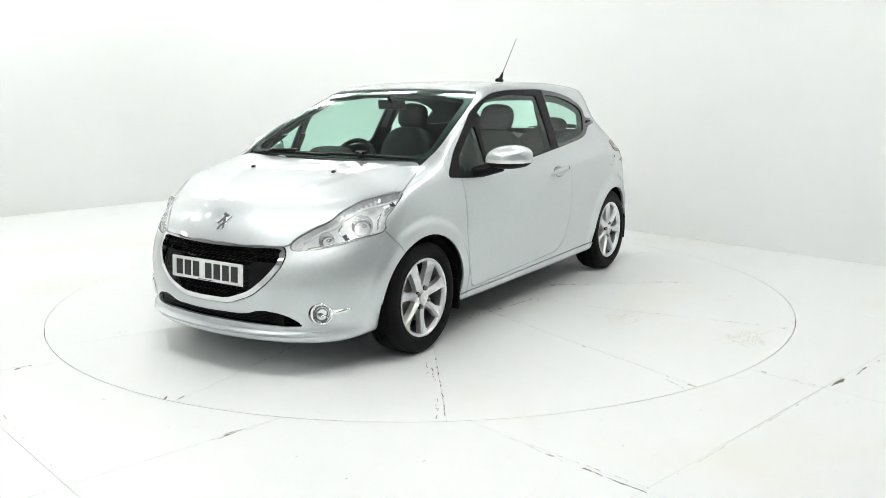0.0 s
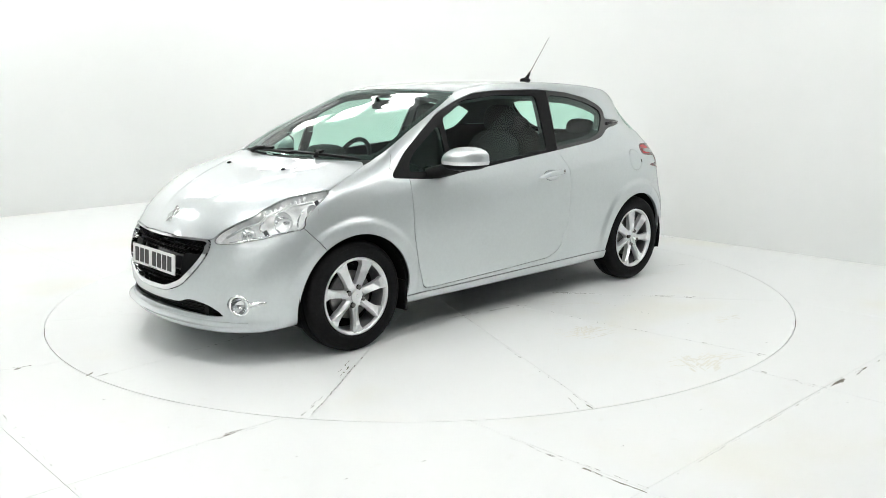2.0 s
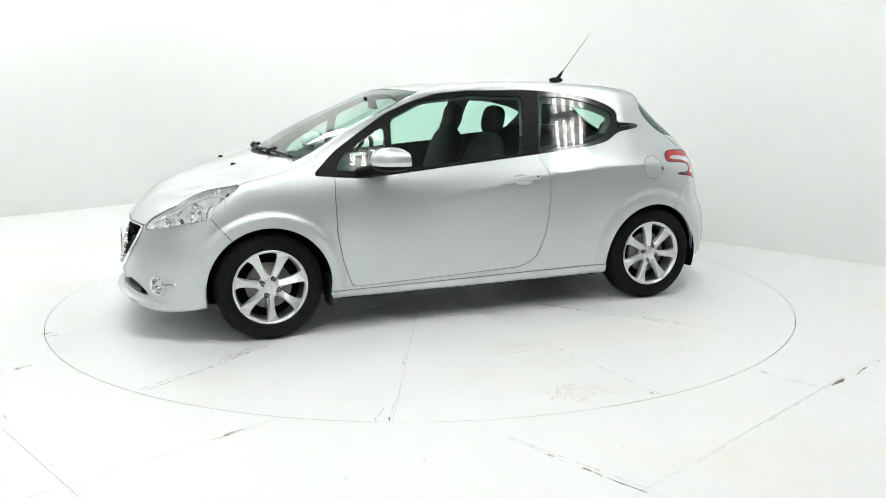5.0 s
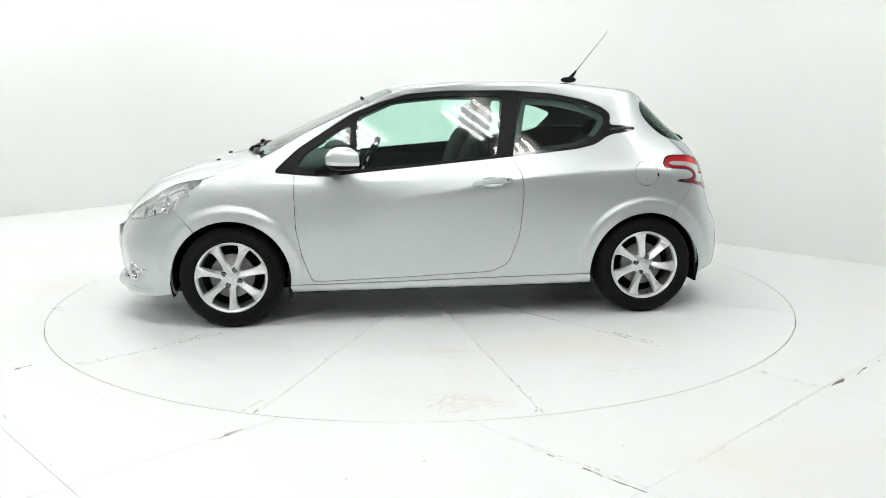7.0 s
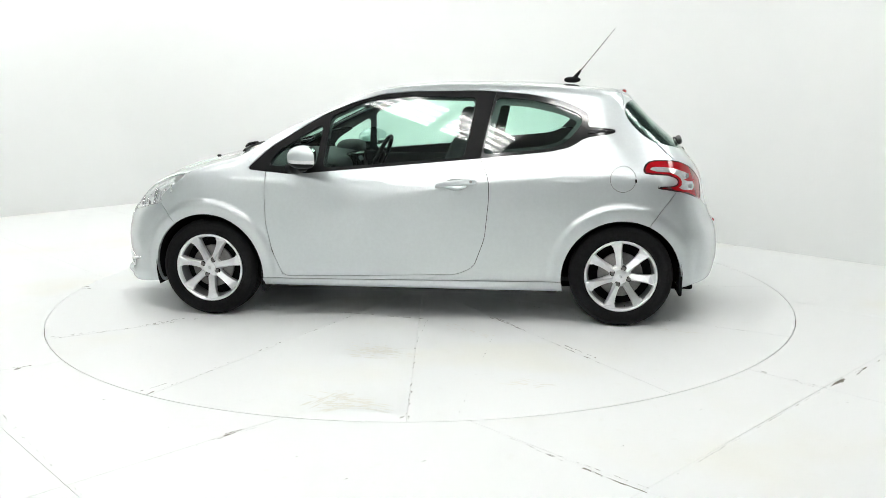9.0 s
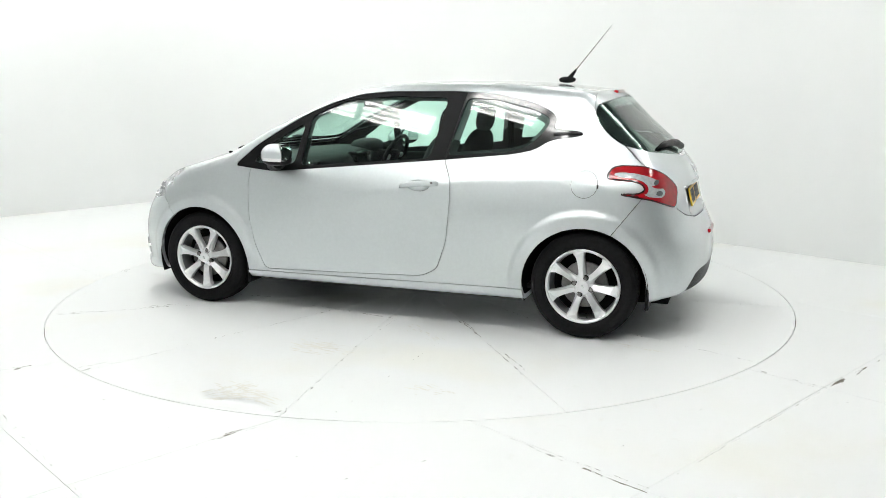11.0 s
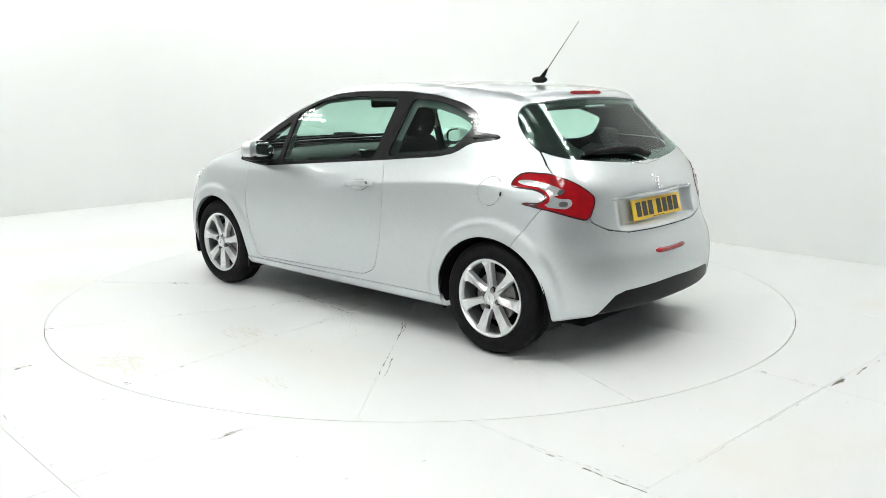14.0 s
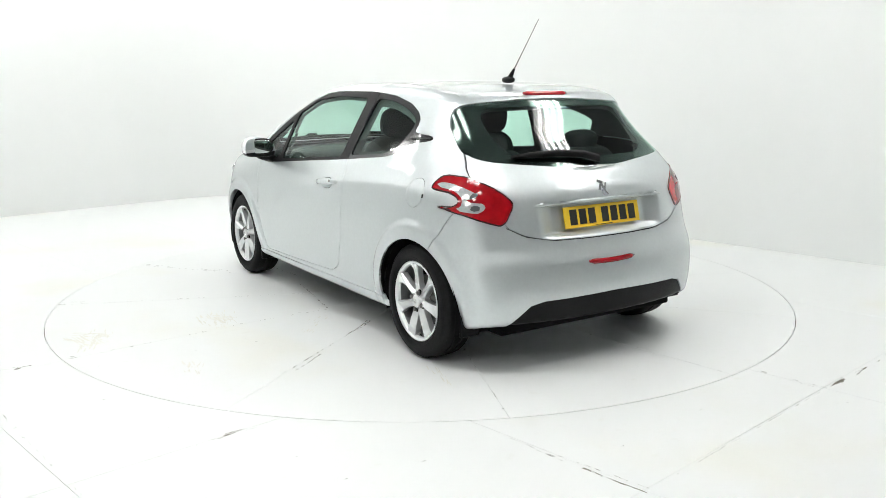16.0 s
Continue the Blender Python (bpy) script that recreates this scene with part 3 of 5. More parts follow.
def place(px, pz=None, kind="side", s=1, lift=0.0):
    """A point on the skin and the turn of its normal, from two of its coordinates."""
    lo, hi = 0.0, 2.3
    at = {"side": lambda k: (px, k, pz), "front": lambda k: (k, px, pz), "rear": lambda k: (-k, px, pz), "top": lambda k: (px, pz, k)}[kind]
    if kind in ("front", "rear"):
        lo = 1.0
    if kind == "top":
        lo = 0.5
    for _ in range(40):
        mid = (lo + hi) / 2
        if body_field(*[np.float64(c) for c in at(mid)]) < 0:
            lo = mid
        else:
            hi = mid
    p = np.array([at(lo)], float)
    n = normals(p)[0]
    p = p[0] + lift * n
    if s < 0:
        p, n = p * (1, -1, 1), n * (1, -1, 1)
    return Vector(p), Vector(n)


def on_skin(p, n, up=Vector((0, 0, 1))):
    """A pose at p: local z along n, local x horizontal, local y up."""
    z = n.normalized()
    x = up.cross(z).normalized()
    y = z.cross(x)
    return Matrix.Translation(p) @ Matrix((x, y, z)).transposed().to_4x4()


def bowl(bm, m, r, depth, n=28):
    rows = lathe(bm, [(r, 0.004), (r * 0.96, 0.0), (r * 0.9, -depth * 0.25), (r * 0.7, -depth * 0.65), (r * 0.4, -depth * 0.93), (r * 0.12, -depth)], n, "Z", m)
    bm.faces.new(rows[-1])
    return bm


def headlamp_inside(h, s):
    """Reflector bowls, bulbs and trims behind the lens."""
    for px, pz, r, d in ((1.665, .745, .056, .05), (1.805, .682, .042, .045), (1.525, .795, .034, .03)):
        p, n = place(px, pz, "side", 1)
        n = (n + Vector((1.2, 0, -0.1))).normalized()
        p = p - n * 0.020
        if s < 0:
            p, n = Vector((p.x, -p.y, p.z)), Vector((n.x, -n.y, n.z))
        bm = bmesh.new()
        bowl(bm, on_skin(p, n), r, d)
        part("reflector", smooth(bm, 60), LAMP_CHROME, h)
        bm = bmesh.new()
        lathe(bm, [(0.001, 0.012), (0.008, 0.010), (0.011, 0.0), (0.010, -d * 0.9)], 14, "Z", on_skin(p - n * d * 0.45, n))
        part("bulb", smooth(bm), CHROME if r > .035 else AMBER, h)
    strip = [(1.865, .668), (1.80, .715), (1.735, .745), (1.70, .775), (1.60, .825), (1.50, .845)]
    pts = []
    for px, pz in strip:
        p, n = place(px, pz, "side", 1)
        p = p - n * 0.012
        pts.append((p.x, p.y * s, p.z))
    bm = bmesh.new()
    tube(bm, pts, 0.006, 6)
    part("light_strip", smooth(bm), LAMP_WHITE, h)
    for (xa, za), (xb, zb) in (((1.745, .70), (1.72, .752)), ((1.60, .715), (1.56, .80)), ((1.865, .648), (1.62, .705))):
        pts = []
        for t in np.linspace(0, 1, 7):
            p, n = place(xa + (xb - xa) * t + 0.012 * math.sin(math.pi * t), za + (zb - za) * t, "side", 1)
            p = p - n * 0.016
            pts.append((p.x, p.y * s, p.z))
        bm = bmesh.new()
        tube(bm, pts, 0.005, 6)
        part("lamp_trim", smooth(bm), CHROME, h)
    for px, pz, w in ((1.735, .70, .011), (1.48, .84, .012)):
        p, n = place(px, pz, "side", 1)
        p = p - n * 0.030
        bm = bmesh.new()
        box(bm, -w, w, -w * 1.6, w * 1.6, -.004, .004, on_skin(Vector((p.x, p.y * s, p.z)), Vector((n.x, n.y * s, n.z))) @ pose(0, 0, 0, 15, -20, 30), 0.002)
        part("dark_insert", bm, SMOKE, h)
    for k in range(9):
        px, pz = 1.70 - 0.022 * k, .765 + .0095 * k
        p, n = place(px, pz + 0.02, "side", 1)
        p = p - n * 0.016
        bm = bmesh.new()
        box(bm, -.007, .007, -.013, .013, -.004, .004, on_skin(Vector((p.x, p.y * s, p.z)), Vector((n.x, n.y * s, n.z))) @ pose(0, 0, 0, 25, 20, 0), 0.002)
        part("facet", bm, LAMP_SILVER, h)


def fog_lamp(fb, s):
    p, n = place(0.629, .326, "front", s)
    m = on_skin(p, n)
    bm = bmesh.new()
    lathe(bm, [(0.058, 0.000), (0.058, 0.004), (0.053, 0.008), (0.045, 0.004), (0.043, -0.012)], 36, "Z", m)
    ring = part("fog_lamp", smooth(bm), CHROME, fb, "chrome-ringed fog lamp")
    bm = bmesh.new()
    bowl(bm, m @ pose(0, 0, -0.004), 0.043, 0.035)
    part("reflector", smooth(bm, 60), CHROME, ring)
    bm = bmesh.new()
    rows = lathe(bm, [(0.043, 0.0), (0.03, 0.004), (0.012, 0.006)], 28, "Z", m)
    bm.faces.new(rows[-1])
    part("lens", smooth(bm), CLEAR, ring)
    pts = []
    for k in range(6):
        yy = 0.672 + 0.06 * k / 5
        q, nn = place(yy, .332 + 0.003 * k, "front", s, 0.002)
        pts.append(q)
    bm = bmesh.new()
    tube(bm, [tuple(q) for q in pts], [0.016, 0.014, 0.013, 0.012, 0.010, 0.005], 8)
    part("trim_blade", smooth(bm), CHROME, ring)


def grille_parts(fb, inner, cut):
    """Chrome surround, honeycomb mesh and the front plate."""
    v, f = inner
    shell("grille_back", v, f, GLOSS_BLACK, fb, lift=-0.085, depth=0.01, mirror="both", rim=False)
    ringp = round_poly(GRILLE, 2)
    band = lambda w: outline(w[:, 1], w[:, 2], ringp)
    chrome = clip(v, f, -(band(v) + np.where(v[:, 2] > 0.62, 0.012, 0.026)))
    g = shell("grille_surround", *chrome, CHROME, fb, lift=0.004, depth=0.05, mirror="both", label="chrome grille surround")
    side_fill = clip(v, f, np.maximum(np.maximum(band(v) + 0.026, -(v[:, 1] - 0.262)), np.abs(v[:, 2] - 0.505) - 0.075))
    for twin in ("none", "right"):
        shell("grille_cheek", *side_fill, BLACK_PLASTIC, fb, lift=-0.03, depth=0.02, mirror=twin)
    upper, under = bmesh.new(), bmesh.new()
    for row in range(12):
        for col in range(26):
            y = -0.44 + col * 0.035 + (0.0175 if row % 2 else 0)
            z = 0.365 + row * 0.023
            if outline(np.array([abs(y)]), np.array([z]), ringp)[0] > -0.03 or (abs(y) < 0.28 and abs(z - 0.505) < 0.055) or (abs(y) > .25 and abs(z - .505) < .07):
                continue
            p, n = place(abs(y), z, "front")
            cell = upper if z > 0.505 else under
            x = p.x - 0.035
            hexa = [(y + 0.0175 * cx, z + 0.0125 * cz) for cx, cz in ((-1, 0), (-0.55, 0.9), (0.55, 0.9), (1, 0), (0.55, -0.9), (-0.55, -0.9))]
            a = [cell.verts.new((x, py, pz)) for py, pz in hexa]
            b = [cell.verts.new((x - 0.004, y + (py - y) * 0.72, z + (pz - z) * 0.66)) for py, pz in hexa]
            c = [cell.verts.new((x - 0.03, y + (py - y) * 0.70, z + (pz - z) * 0.62)) for py, pz in hexa]
            for i in range(6):
                j = (i + 1) % 6
                cell.faces.new((a[i], a[j], b[j], b[i]))
                cell.faces.new((b[i], b[j], c[j], c[i]))
    for cell in (upper, under):
        bmesh.ops.remove_doubles(cell, verts=cell.verts, dist=0.003)
        bmesh.ops.recalc_face_normals(cell, faces=cell.faces)
        part("grille_mesh", cell, BLACK_PLASTIC, fb, "black honeycomb grille")
    bm = bmesh.new()
    box(bm, -.45, .45, -0.02, 0.02, -.05, .05, Matrix.Translation((1.93, 0, .285)) @ pose(0, 0, 0, 0, 0, 90))
    part("intake_back", bm, BLACK_PLASTIC, fb)
    for k in range(3):
        bm = bmesh.new()
        tube(bm, [(place(abs(y), .275 + .016 * k, "front")[0].x - 0.03, y, .275 + .016 * k) for y in np.linspace(-.5, .5, 15)], 0.004, 6)
        part("intake_slat", smooth(bm), BLACK_PLASTIC, fb)
    bm = bmesh.new()
    rows = []
    for y in np.linspace(-0.66, 0.66, 41):
        p, n = place(abs(y), .235, "front")
        q = Vector((p.x, y, 0))
        out = Vector((n.x, math.copysign(n.y, y), 0)).normalized()
        fade = 1 - step(np.float64(abs(y)), 0.45, 0.66)
        rows.append([bm.verts.new(q - out * 0.03 + Vector((0, 0, .238))), bm.verts.new(q + out * (0.004 + 0.022 * fade) + Vector((0, 0, .234))), bm.verts.new(q + out * (0.006 + 0.026 * fade) + Vector((0, 0, .224))),
                     bm.verts.new(q + out * (0.002 + 0.018 * fade) + Vector((0, 0, .208))), bm.verts.new(q - out * 0.03 + Vector((0, 0, .195)))])
    for a, b in zip(rows, rows[1:]):
        for k in range(4):
            bm.faces.new((a[k], a[k + 1], b[k + 1], b[k]))
    bmesh.ops.recalc_face_normals(bm, faces=bm.faces)
    part("front_lip", smooth(bm, 60), PAINT, fb, "silver front lip")
    number_plate(fb, Matrix.Translation((2.030, 0, .505)) @ pose(0, 0, 0, 0, -4, 0) @ pose(0, 0, 0, 90, 0, 90), PLATE_WHITE, "white front number plate with black characters")


def number_plate(parent, m, mat, label):
    """Local x to the reader's right, y up, z to the reader."""
    bm = bmesh.new()
    box(bm, -.26, .26, -.0555, .0555, -.005, .004, m, 0.003)
    pl = part("number_plate", bm, mat, parent, label)
    x = -.225
    for k in range(7):
        w = 0.052
        bm = bmesh.new()
        box(bm, x, x + w - 0.004, -.0395, .0395, .003, .0056, m, 0.001)
        part("character_bar", bm, PLATE_BLACK, pl)
        x += w + 0.011 + (0.028 if k == 2 else 0)
    bm = bmesh.new()
    box(bm, -.06, .06, -.0515, -.0485, .003, .0050, m)
    part("maker_bar", bm, PLATE_BLACK, pl)
    return pl


def build_wheel():
    """An alloy wheel: local y outwards, centre at the hub."""
    bm = bmesh.new()
    lathe(bm, [(0.214, -0.012), (0.2145, 0.004), (0.210, 0.008), (0.204, 0.004), (0.197, -0.004), (0.194, -0.018)], 72)
    wheel = part("wheel", smooth(bm, 45), ALLOY, None, "seven-spoke silver alloy wheel with black tyre")
    bm = bmesh.new()
    lathe(bm, [(0.194, -0.018), (0.190, -0.04), (0.186, -0.10), (0.192, -0.16)], 72)
    part("barrel", smooth(bm, 45), SHADED_BARREL, wheel)
    bm = bmesh.new()
    T = [(0.205, -0.012), (0.216, 0.004), (0.228, 0.010), (0.245, 0.013), (0.262, 0.013), (0.278, 0.009), (0.291, 0.001), (0.299, -0.008), (0.304, -0.022),
         (0.3055, -0.05), (0.3055, -0.056), (0.300, -0.057), (0.300, -0.063), (0.3065, -0.064), (0.3075, -0.085), (0.3075, -0.10), (0.301, -0.101), (0.301, -0.108), (0.3065, -0.109),
         (0.3055, -0.13), (0.302, -0.155), (0.290, -0.172), (0.26, -0.182), (0.215, -0.17)]
    lathe(bm, T, 96)
    # shoulder blocks
    for k in range(60):
        a = 2 * math.pi * k / 60
        for off, w in ((-0.028, 0.02), (-0.145, 0.02)):
            box(bm, -0.009, 0.009, off - w / 2, off + w / 2, 0.299, 0.3065 - (0.003 if off > -0.1 else 0.006), pose(0, 0, 0, 0, math.degrees(a), 0))
    part("tyre", smooth(bm, 40), RUBBER, wheel, "black road tyre")
    for r in (0.236, 0.276):
        bm = bmesh.new()
        rows = lathe(bm, [(r - .002, .0105 if r < .25 else .0095), (r, .0145 if r < .25 else .0125), (r + .002, .0105 if r < .25 else .0085)], 96)
        part("sidewall_ring", smooth(bm, 80), RUBBER, wheel)
    # spokes
    for k in range(7):
        m = pose(0, 0, 0, 0, -360 / 7 * k, 0)
        bm = bmesh.new()
        top = [(-.022, .045, -.016), (.022, .045, -.016), (.019, .09, -.016), (.021, .13, -.015), (.028, .17, -.011), (.047, .200, -.004), (-.030, .203, -.002), (-.023, .165, -.007), (-.019, .11, -.012)]
        ridge = [(-.008, .05, 0.0), (-.011, .11, 0.006), (-.015, .16, .006), (-.022, .198, .004)]
        tv = [bm.verts.new(m @ Vector((x, y, z))) for x, z, y in top]
        rv = [bm.verts.new(m @ Vector((x, y, z))) for x, z, y in ridge]
        for q in ((tv[0], tv[1], rv[0]), (tv[1], tv[2], rv[1], rv[0]), (tv[2], tv[3], rv[1]), (tv[3], tv[4], rv[2], rv[1]), (tv[4], tv[5], rv[3], rv[2]), (tv[5], tv[6], rv[3]),
                  (tv[6], tv[7], rv[2], rv[3]), (tv[7], tv[8], rv[1], rv[2]), (tv[8], tv[0], rv[0], rv[1])):
            bm.faces.new(q)
        lo = [bm.verts.new(v.co - m.to_3x3() @ Vector((0, .032, 0))) for v in tv]
        n = len(tv)
        for i in range(n):
            bm.faces.new((tv[i], tv[(i + 1) % n], lo[(i + 1) % n], lo[i]))
        bmesh.ops.recalc_face_normals(bm, faces=bm.faces)
        part("spoke", bm, ALLOY, wheel)
    bm = bmesh.new()
    rows = lathe(bm, [(0.066, -0.045), (0.064, -0.016), (0.056, -0.011), (0.036, -0.007), (0.035, 0.002), (0.030, 0.0045), (0.008, 0.006)], 40)
    bm.faces.new(rows[-1])
    bmesh.ops.recalc_face_normals(bm, faces=bm.faces)
    part("hub_cap", smooth(bm, 40), ALLOY, wheel, "silver centre cap")
    bm = bmesh.new()
    box(bm, -.006, .006, .0055, .0075, -.011, .011, pose(0, 0, 0, 0, 20, 0), 0.001)
    part("cap_emblem", bm, CHROME, wheel)
    for k in range(4):
        m = pose(0, 0, 0, 0, 45 + 90 * k + 20, 0) @ pose(0, 0, 0.051)
        bm = bmesh.new()
        rows = lathe(bm, [(0.0165, -.014), (0.0165, -.0075)], 20, "Y", m)
        bm.faces.new(rows[-1])
        seat = part("bolt_seat", bm, BLACK_PLASTIC, wheel)
        bm = bmesh.new()
        rows = lathe(bm, [(0.0115, -.010), (0.0115, .002), (0.0090, .005), (0.003, .0055)], 12, "Y", m)
        bm.faces.new(rows[-1])
        part("bolt", smooth(bm), STEEL, wheel)
    bm = bmesh.new()
    rows = lathe(bm, [(0.133, -0.075), (0.133, -0.06), (0.128, -0.058), (0.075, -0.058), (0.07, -0.05)], 48)
    bm.faces.new(rows[-1])
    part("brake_disc", smooth(bm), STEEL, wheel, "bare steel brake disc")
    bm = bmesh.new()
    rows = lathe(bm, [(0.187, -0.105), (0.02, -0.105)], 40)
    bm.faces.new(rows[-1])
    part("back_plate", bm, DARK, wheel)
    bm = bmesh.new()
    tube(bm, [(-.01, -.012, -.186), (-.01, -.004, -.178)], 0.004, 8)
    part("valve", bm, BLACK_PLASTIC, wheel)
    return wheel


def place_wheels(car):
    first = build_wheel()
    first.parent = car
    for wx, wz, ang in ((WHEEL_X, 0.307, 180), (-WHEEL_X, 0.307, 6)):
        for s in (1, -1):
            m = pose(wx, 0.822 * s, wz, 0, 0, 0 if s > 0 else 180) @ pose(0, 0, 0, 0, ang, 0)
            if wx > 0 and s > 0:
                first.matrix_basis = m
            else:
                copy_thing(first, m)
    for wx in (WHEEL_X, -WHEEL_X):
        for s in (1, -1):
            bm = bmesh.new()
            rows = []
            for y in (0.812, 0.60):
                rows.append([bm.verts.new((wx + 0.358 * math.cos(a), y * s, 0.298 + 0.358 * math.sin(a))) for a in np.linspace(-0.30, math.pi + 0.30, 40)])
            for i in range(39):
                bm.faces.new((rows[0][i], rows[0][i + 1], rows[1][i + 1], rows[1][i]))
            c = bm.verts.new((wx, 0.60 * s, 0.298))
            for i in range(39):
                bm.faces.new((rows[1][i], rows[1][i + 1], c))
            part("arch_liner", smooth(bm), DARK, car, "black plastic wheel arch liner")
            # mud flap behind each wheel
            bm = bmesh.new()
            back = -0.345 if wx > 0 else -0.352
            zl, y0, y1 = (0.185, 0.67, 0.785) if wx < 0 else (0.165, 0.69, 0.83)
            box(bm, wx + back - 0.010, wx + back + 0.010, min(y0 * s, y1 * s), max(y0 * s, y1 * s), zl, 0.34, None, 0.007)
            part("mud_flap", bm, BLACK_PLASTIC, car)
    bm = bmesh.new()
    box(bm, -1.72, 1.85, -.60, .60, 0.185, 0.26, None, 0.01)
    box(bm, -0.90, 0.88, -.76, .76, 0.185, 0.25, None, 0.01)
    part("floor_pan", bm, DARK, car, "black underside")
    bm = bmesh.new()
    tube(bm, [(-1.25, -.58, .30), (-1.25, .58, .30)], 0.035, 10)
    part("rear_axle", bm, DARK, car)
    bm = bmesh.new()
    tube(bm, [(1.0, .12, .19), (-0.4, .10, .19), (-1.1, .25, .2)], 0.03, 10)
    tube(bm, [(-1.45, -.35, .25), (-1.45, .2, .25)], 0.09, 14)
    part("exhaust", smooth(bm), STEEL, car)


def egg(bm, cx, cy, cz, rx, ry, rz, p=2.4, n=24, m=24, turn=None):
    """A squared-off ellipsoid."""
    def q(c, e):
        return math.copysign(abs(c) ** (2 / e), c)
    rows = []
    for i in range(1, m):
        v = -math.pi / 2 + math.pi * i / m
        rows.append([bm.verts.new((turn or Matrix()) @ Vector((cx + rx * q(math.cos(v), p) * q(math.cos(2 * math.pi * k / n), p), cy + ry * q(math.cos(v), p) * q(math.sin(2 * math.pi * k / n), p),
                                                             cz + rz * q(math.sin(v), p)))) for k in range(n)])
    for a, b in zip(rows, rows[1:]):
        for k in range(n):
            bm.faces.new((a[k], a[(k + 1) % n], b[(k + 1) % n], b[k]))
    bm.faces.new(rows[0][::-1])
    bm.faces.new(rows[-1])
    return bm


def mirrors(car):
    for s in (1, -1):
        def flip(bm):
            if s < 0:
                for v in bm.verts:
                    v.co.y = -v.co.y
                bmesh.ops.reverse_faces(bm, faces=bm.faces)
            return bm

        def housing(shrink=0.0):
            bm = bmesh.new()
            egg(bm, 0, 0, 0, 0.094 - shrink, 0.122 - shrink, 0.068 - shrink, 2.7, 40, 34)
            for v in bm.verts:
                x, y, z = v.co
                if x < -0.035:
                    v.co.x = -0.035 + (x + 0.035) * 0.25
                v.co.z += 0.012 * (y / 0.11) * (1 if z > 0 else 0.4)
                v.co.z += -0.10 * (y / 0.11) ** 2 * 0.1
                v.co.x -= 0.055 * max(0, y / 0.11) ** 2 + 0.01 * y
                if z > 0:
                    v.co.z *= 1 - 0.35 * max(0, x / 0.1) ** 2
            bmesh.ops.transform(bm, matrix=pose(0.60, 0.950, 1.014), verts=bm.verts)
            return bm
        bm = housing()
        bmesh.ops.bisect_plane(bm, geom=bm.verts[:] + bm.edges[:] + bm.faces[:], plane_co=(0, 0.95, 0.984), plane_no=(0.0, 0.02, 1), clear_inner=True)
        mir = part("door_mirror", smooth(flip(bm), 50), PAINT, car, "silver door mirror on a black foot")
        bm = housing(0.001)
        bmesh.ops.bisect_plane(bm, geom=bm.verts[:] + bm.edges[:] + bm.faces[:], plane_co=(0, 0.95, 0.9845), plane_no=(0.0, 0.02, 1), clear_outer=True)
        part("mirror_base", smooth(flip(bm), 50), BLACK_PLASTIC, mir, "black lower mirror shell")
        bm = housing(-0.0012)
        bmesh.ops.bisect_plane(bm, geom=bm.verts[:] + bm.edges[:] + bm.faces[:], plane_co=(0, 0.95, 0.984), plane_no=(0, 0.02, 1), clear_inner=True)
        bmesh.ops.bisect_plane(bm, geom=bm.verts[:] + bm.edges[:] + bm.faces[:], plane_co=(0, 0.95, 1.004), plane_no=(0, 0.02, 1), clear_outer=True)
        bmesh.ops.bisect_plane(bm, geom=bm.verts[:] + bm.edges[:] + bm.faces[:], plane_co=(0.583, 0, 0), plane_no=(1, 0.25, 0), clear_inner=False)
        bmesh.ops.bisect_plane(bm, geom=bm.verts[:] + bm.edges[:] + bm.faces[:], plane_co=(0.60, 0.87, 0), plane_no=(0.1, 1, 0), clear_inner=True)
        part("indicator", smooth(flip(bm), 50), INDICATOR, mir, "clear mirror indicator strip")
        bm = bmesh.new()
        egg(bm, 0.556, 0.945, 1.02, 0.010, 0.098, 0.056, 2.6, 24, 16, None)
        part("glass_rim", smooth(flip(bm), 50), BLACK_PLASTIC, mir)
        bm = bmesh.new()
        egg(bm, 0.5485, 0.943, 1.02, 0.006, 0.086, 0.046, 2.6, 24, 16)
        part("mirror_glass", smooth(flip(bm), 50), MIRROR, mir)
        bm = bmesh.new()
        tube(bm, [(0.74, 0.795, 0.930), (0.68, 0.835, 0.938), (0.63, 0.88, 0.955), (0.61, 0.93, 0.968)], [0.030, 0.038, 0.040, 0.036], 14)
        part("mirror_arm", smooth(flip(bm), 60), BLACK_PLASTIC, mir)
        # door handle with its cup and lock
        pts = [place(px, pz, "side", s, lift) for px, pz, lift in ((-.170, .835, -.004), (-.185, .838, .018), (-.24, .845, .028), (-.31, .851, .030), (-.375, .856, .028), (-.405, .858, .022), (-.415, .859, -.004))]
        bm = bmesh.new()
        rows = []
        for k, (p, n) in enumerate(pts):
            half = (0.006, 0.013, 0.0165, 0.0175, 0.0175, 0.016, 0.010)[k]
            rows.append([bm.verts.new(p + Vector((0, 0, half * math.cos(a))) + n * (0.009 * math.sin(a))) for a in np.linspace(0, 2 * math.pi, 12, endpoint=False)])
        for a, b in zip(rows, rows[1:]):
            for k in range(12):
                bm.faces.new((a[k], a[(k + 1) % 12], b[(k + 1) % 12], b[k]))
        bm.faces.new(rows[0]), bm.faces.new(rows[-1])
        bmesh.ops.recalc_face_normals(bm, faces=bm.faces)
        dh = part("door_handle", smooth(bm, 60), PAINT, car, "silver pull handle with lock")
        p, n = place(-.292, .846, "side", s, 0.0015)
        m = on_skin(p, n)
        bm = bmesh.new()
        rows = []
        for r, d in ((1.0, 0.001), (0.94, -0.004), (0.75, -0.022), (0.2, -0.030)):
            rows.append([bm.verts.new(m @ Vector((0.072 * r * math.cos(a), 0.035 * r * math.sin(a), d + 0.003))) for a in np.linspace(0, 2 * math.pi, 28, endpoint=False)])
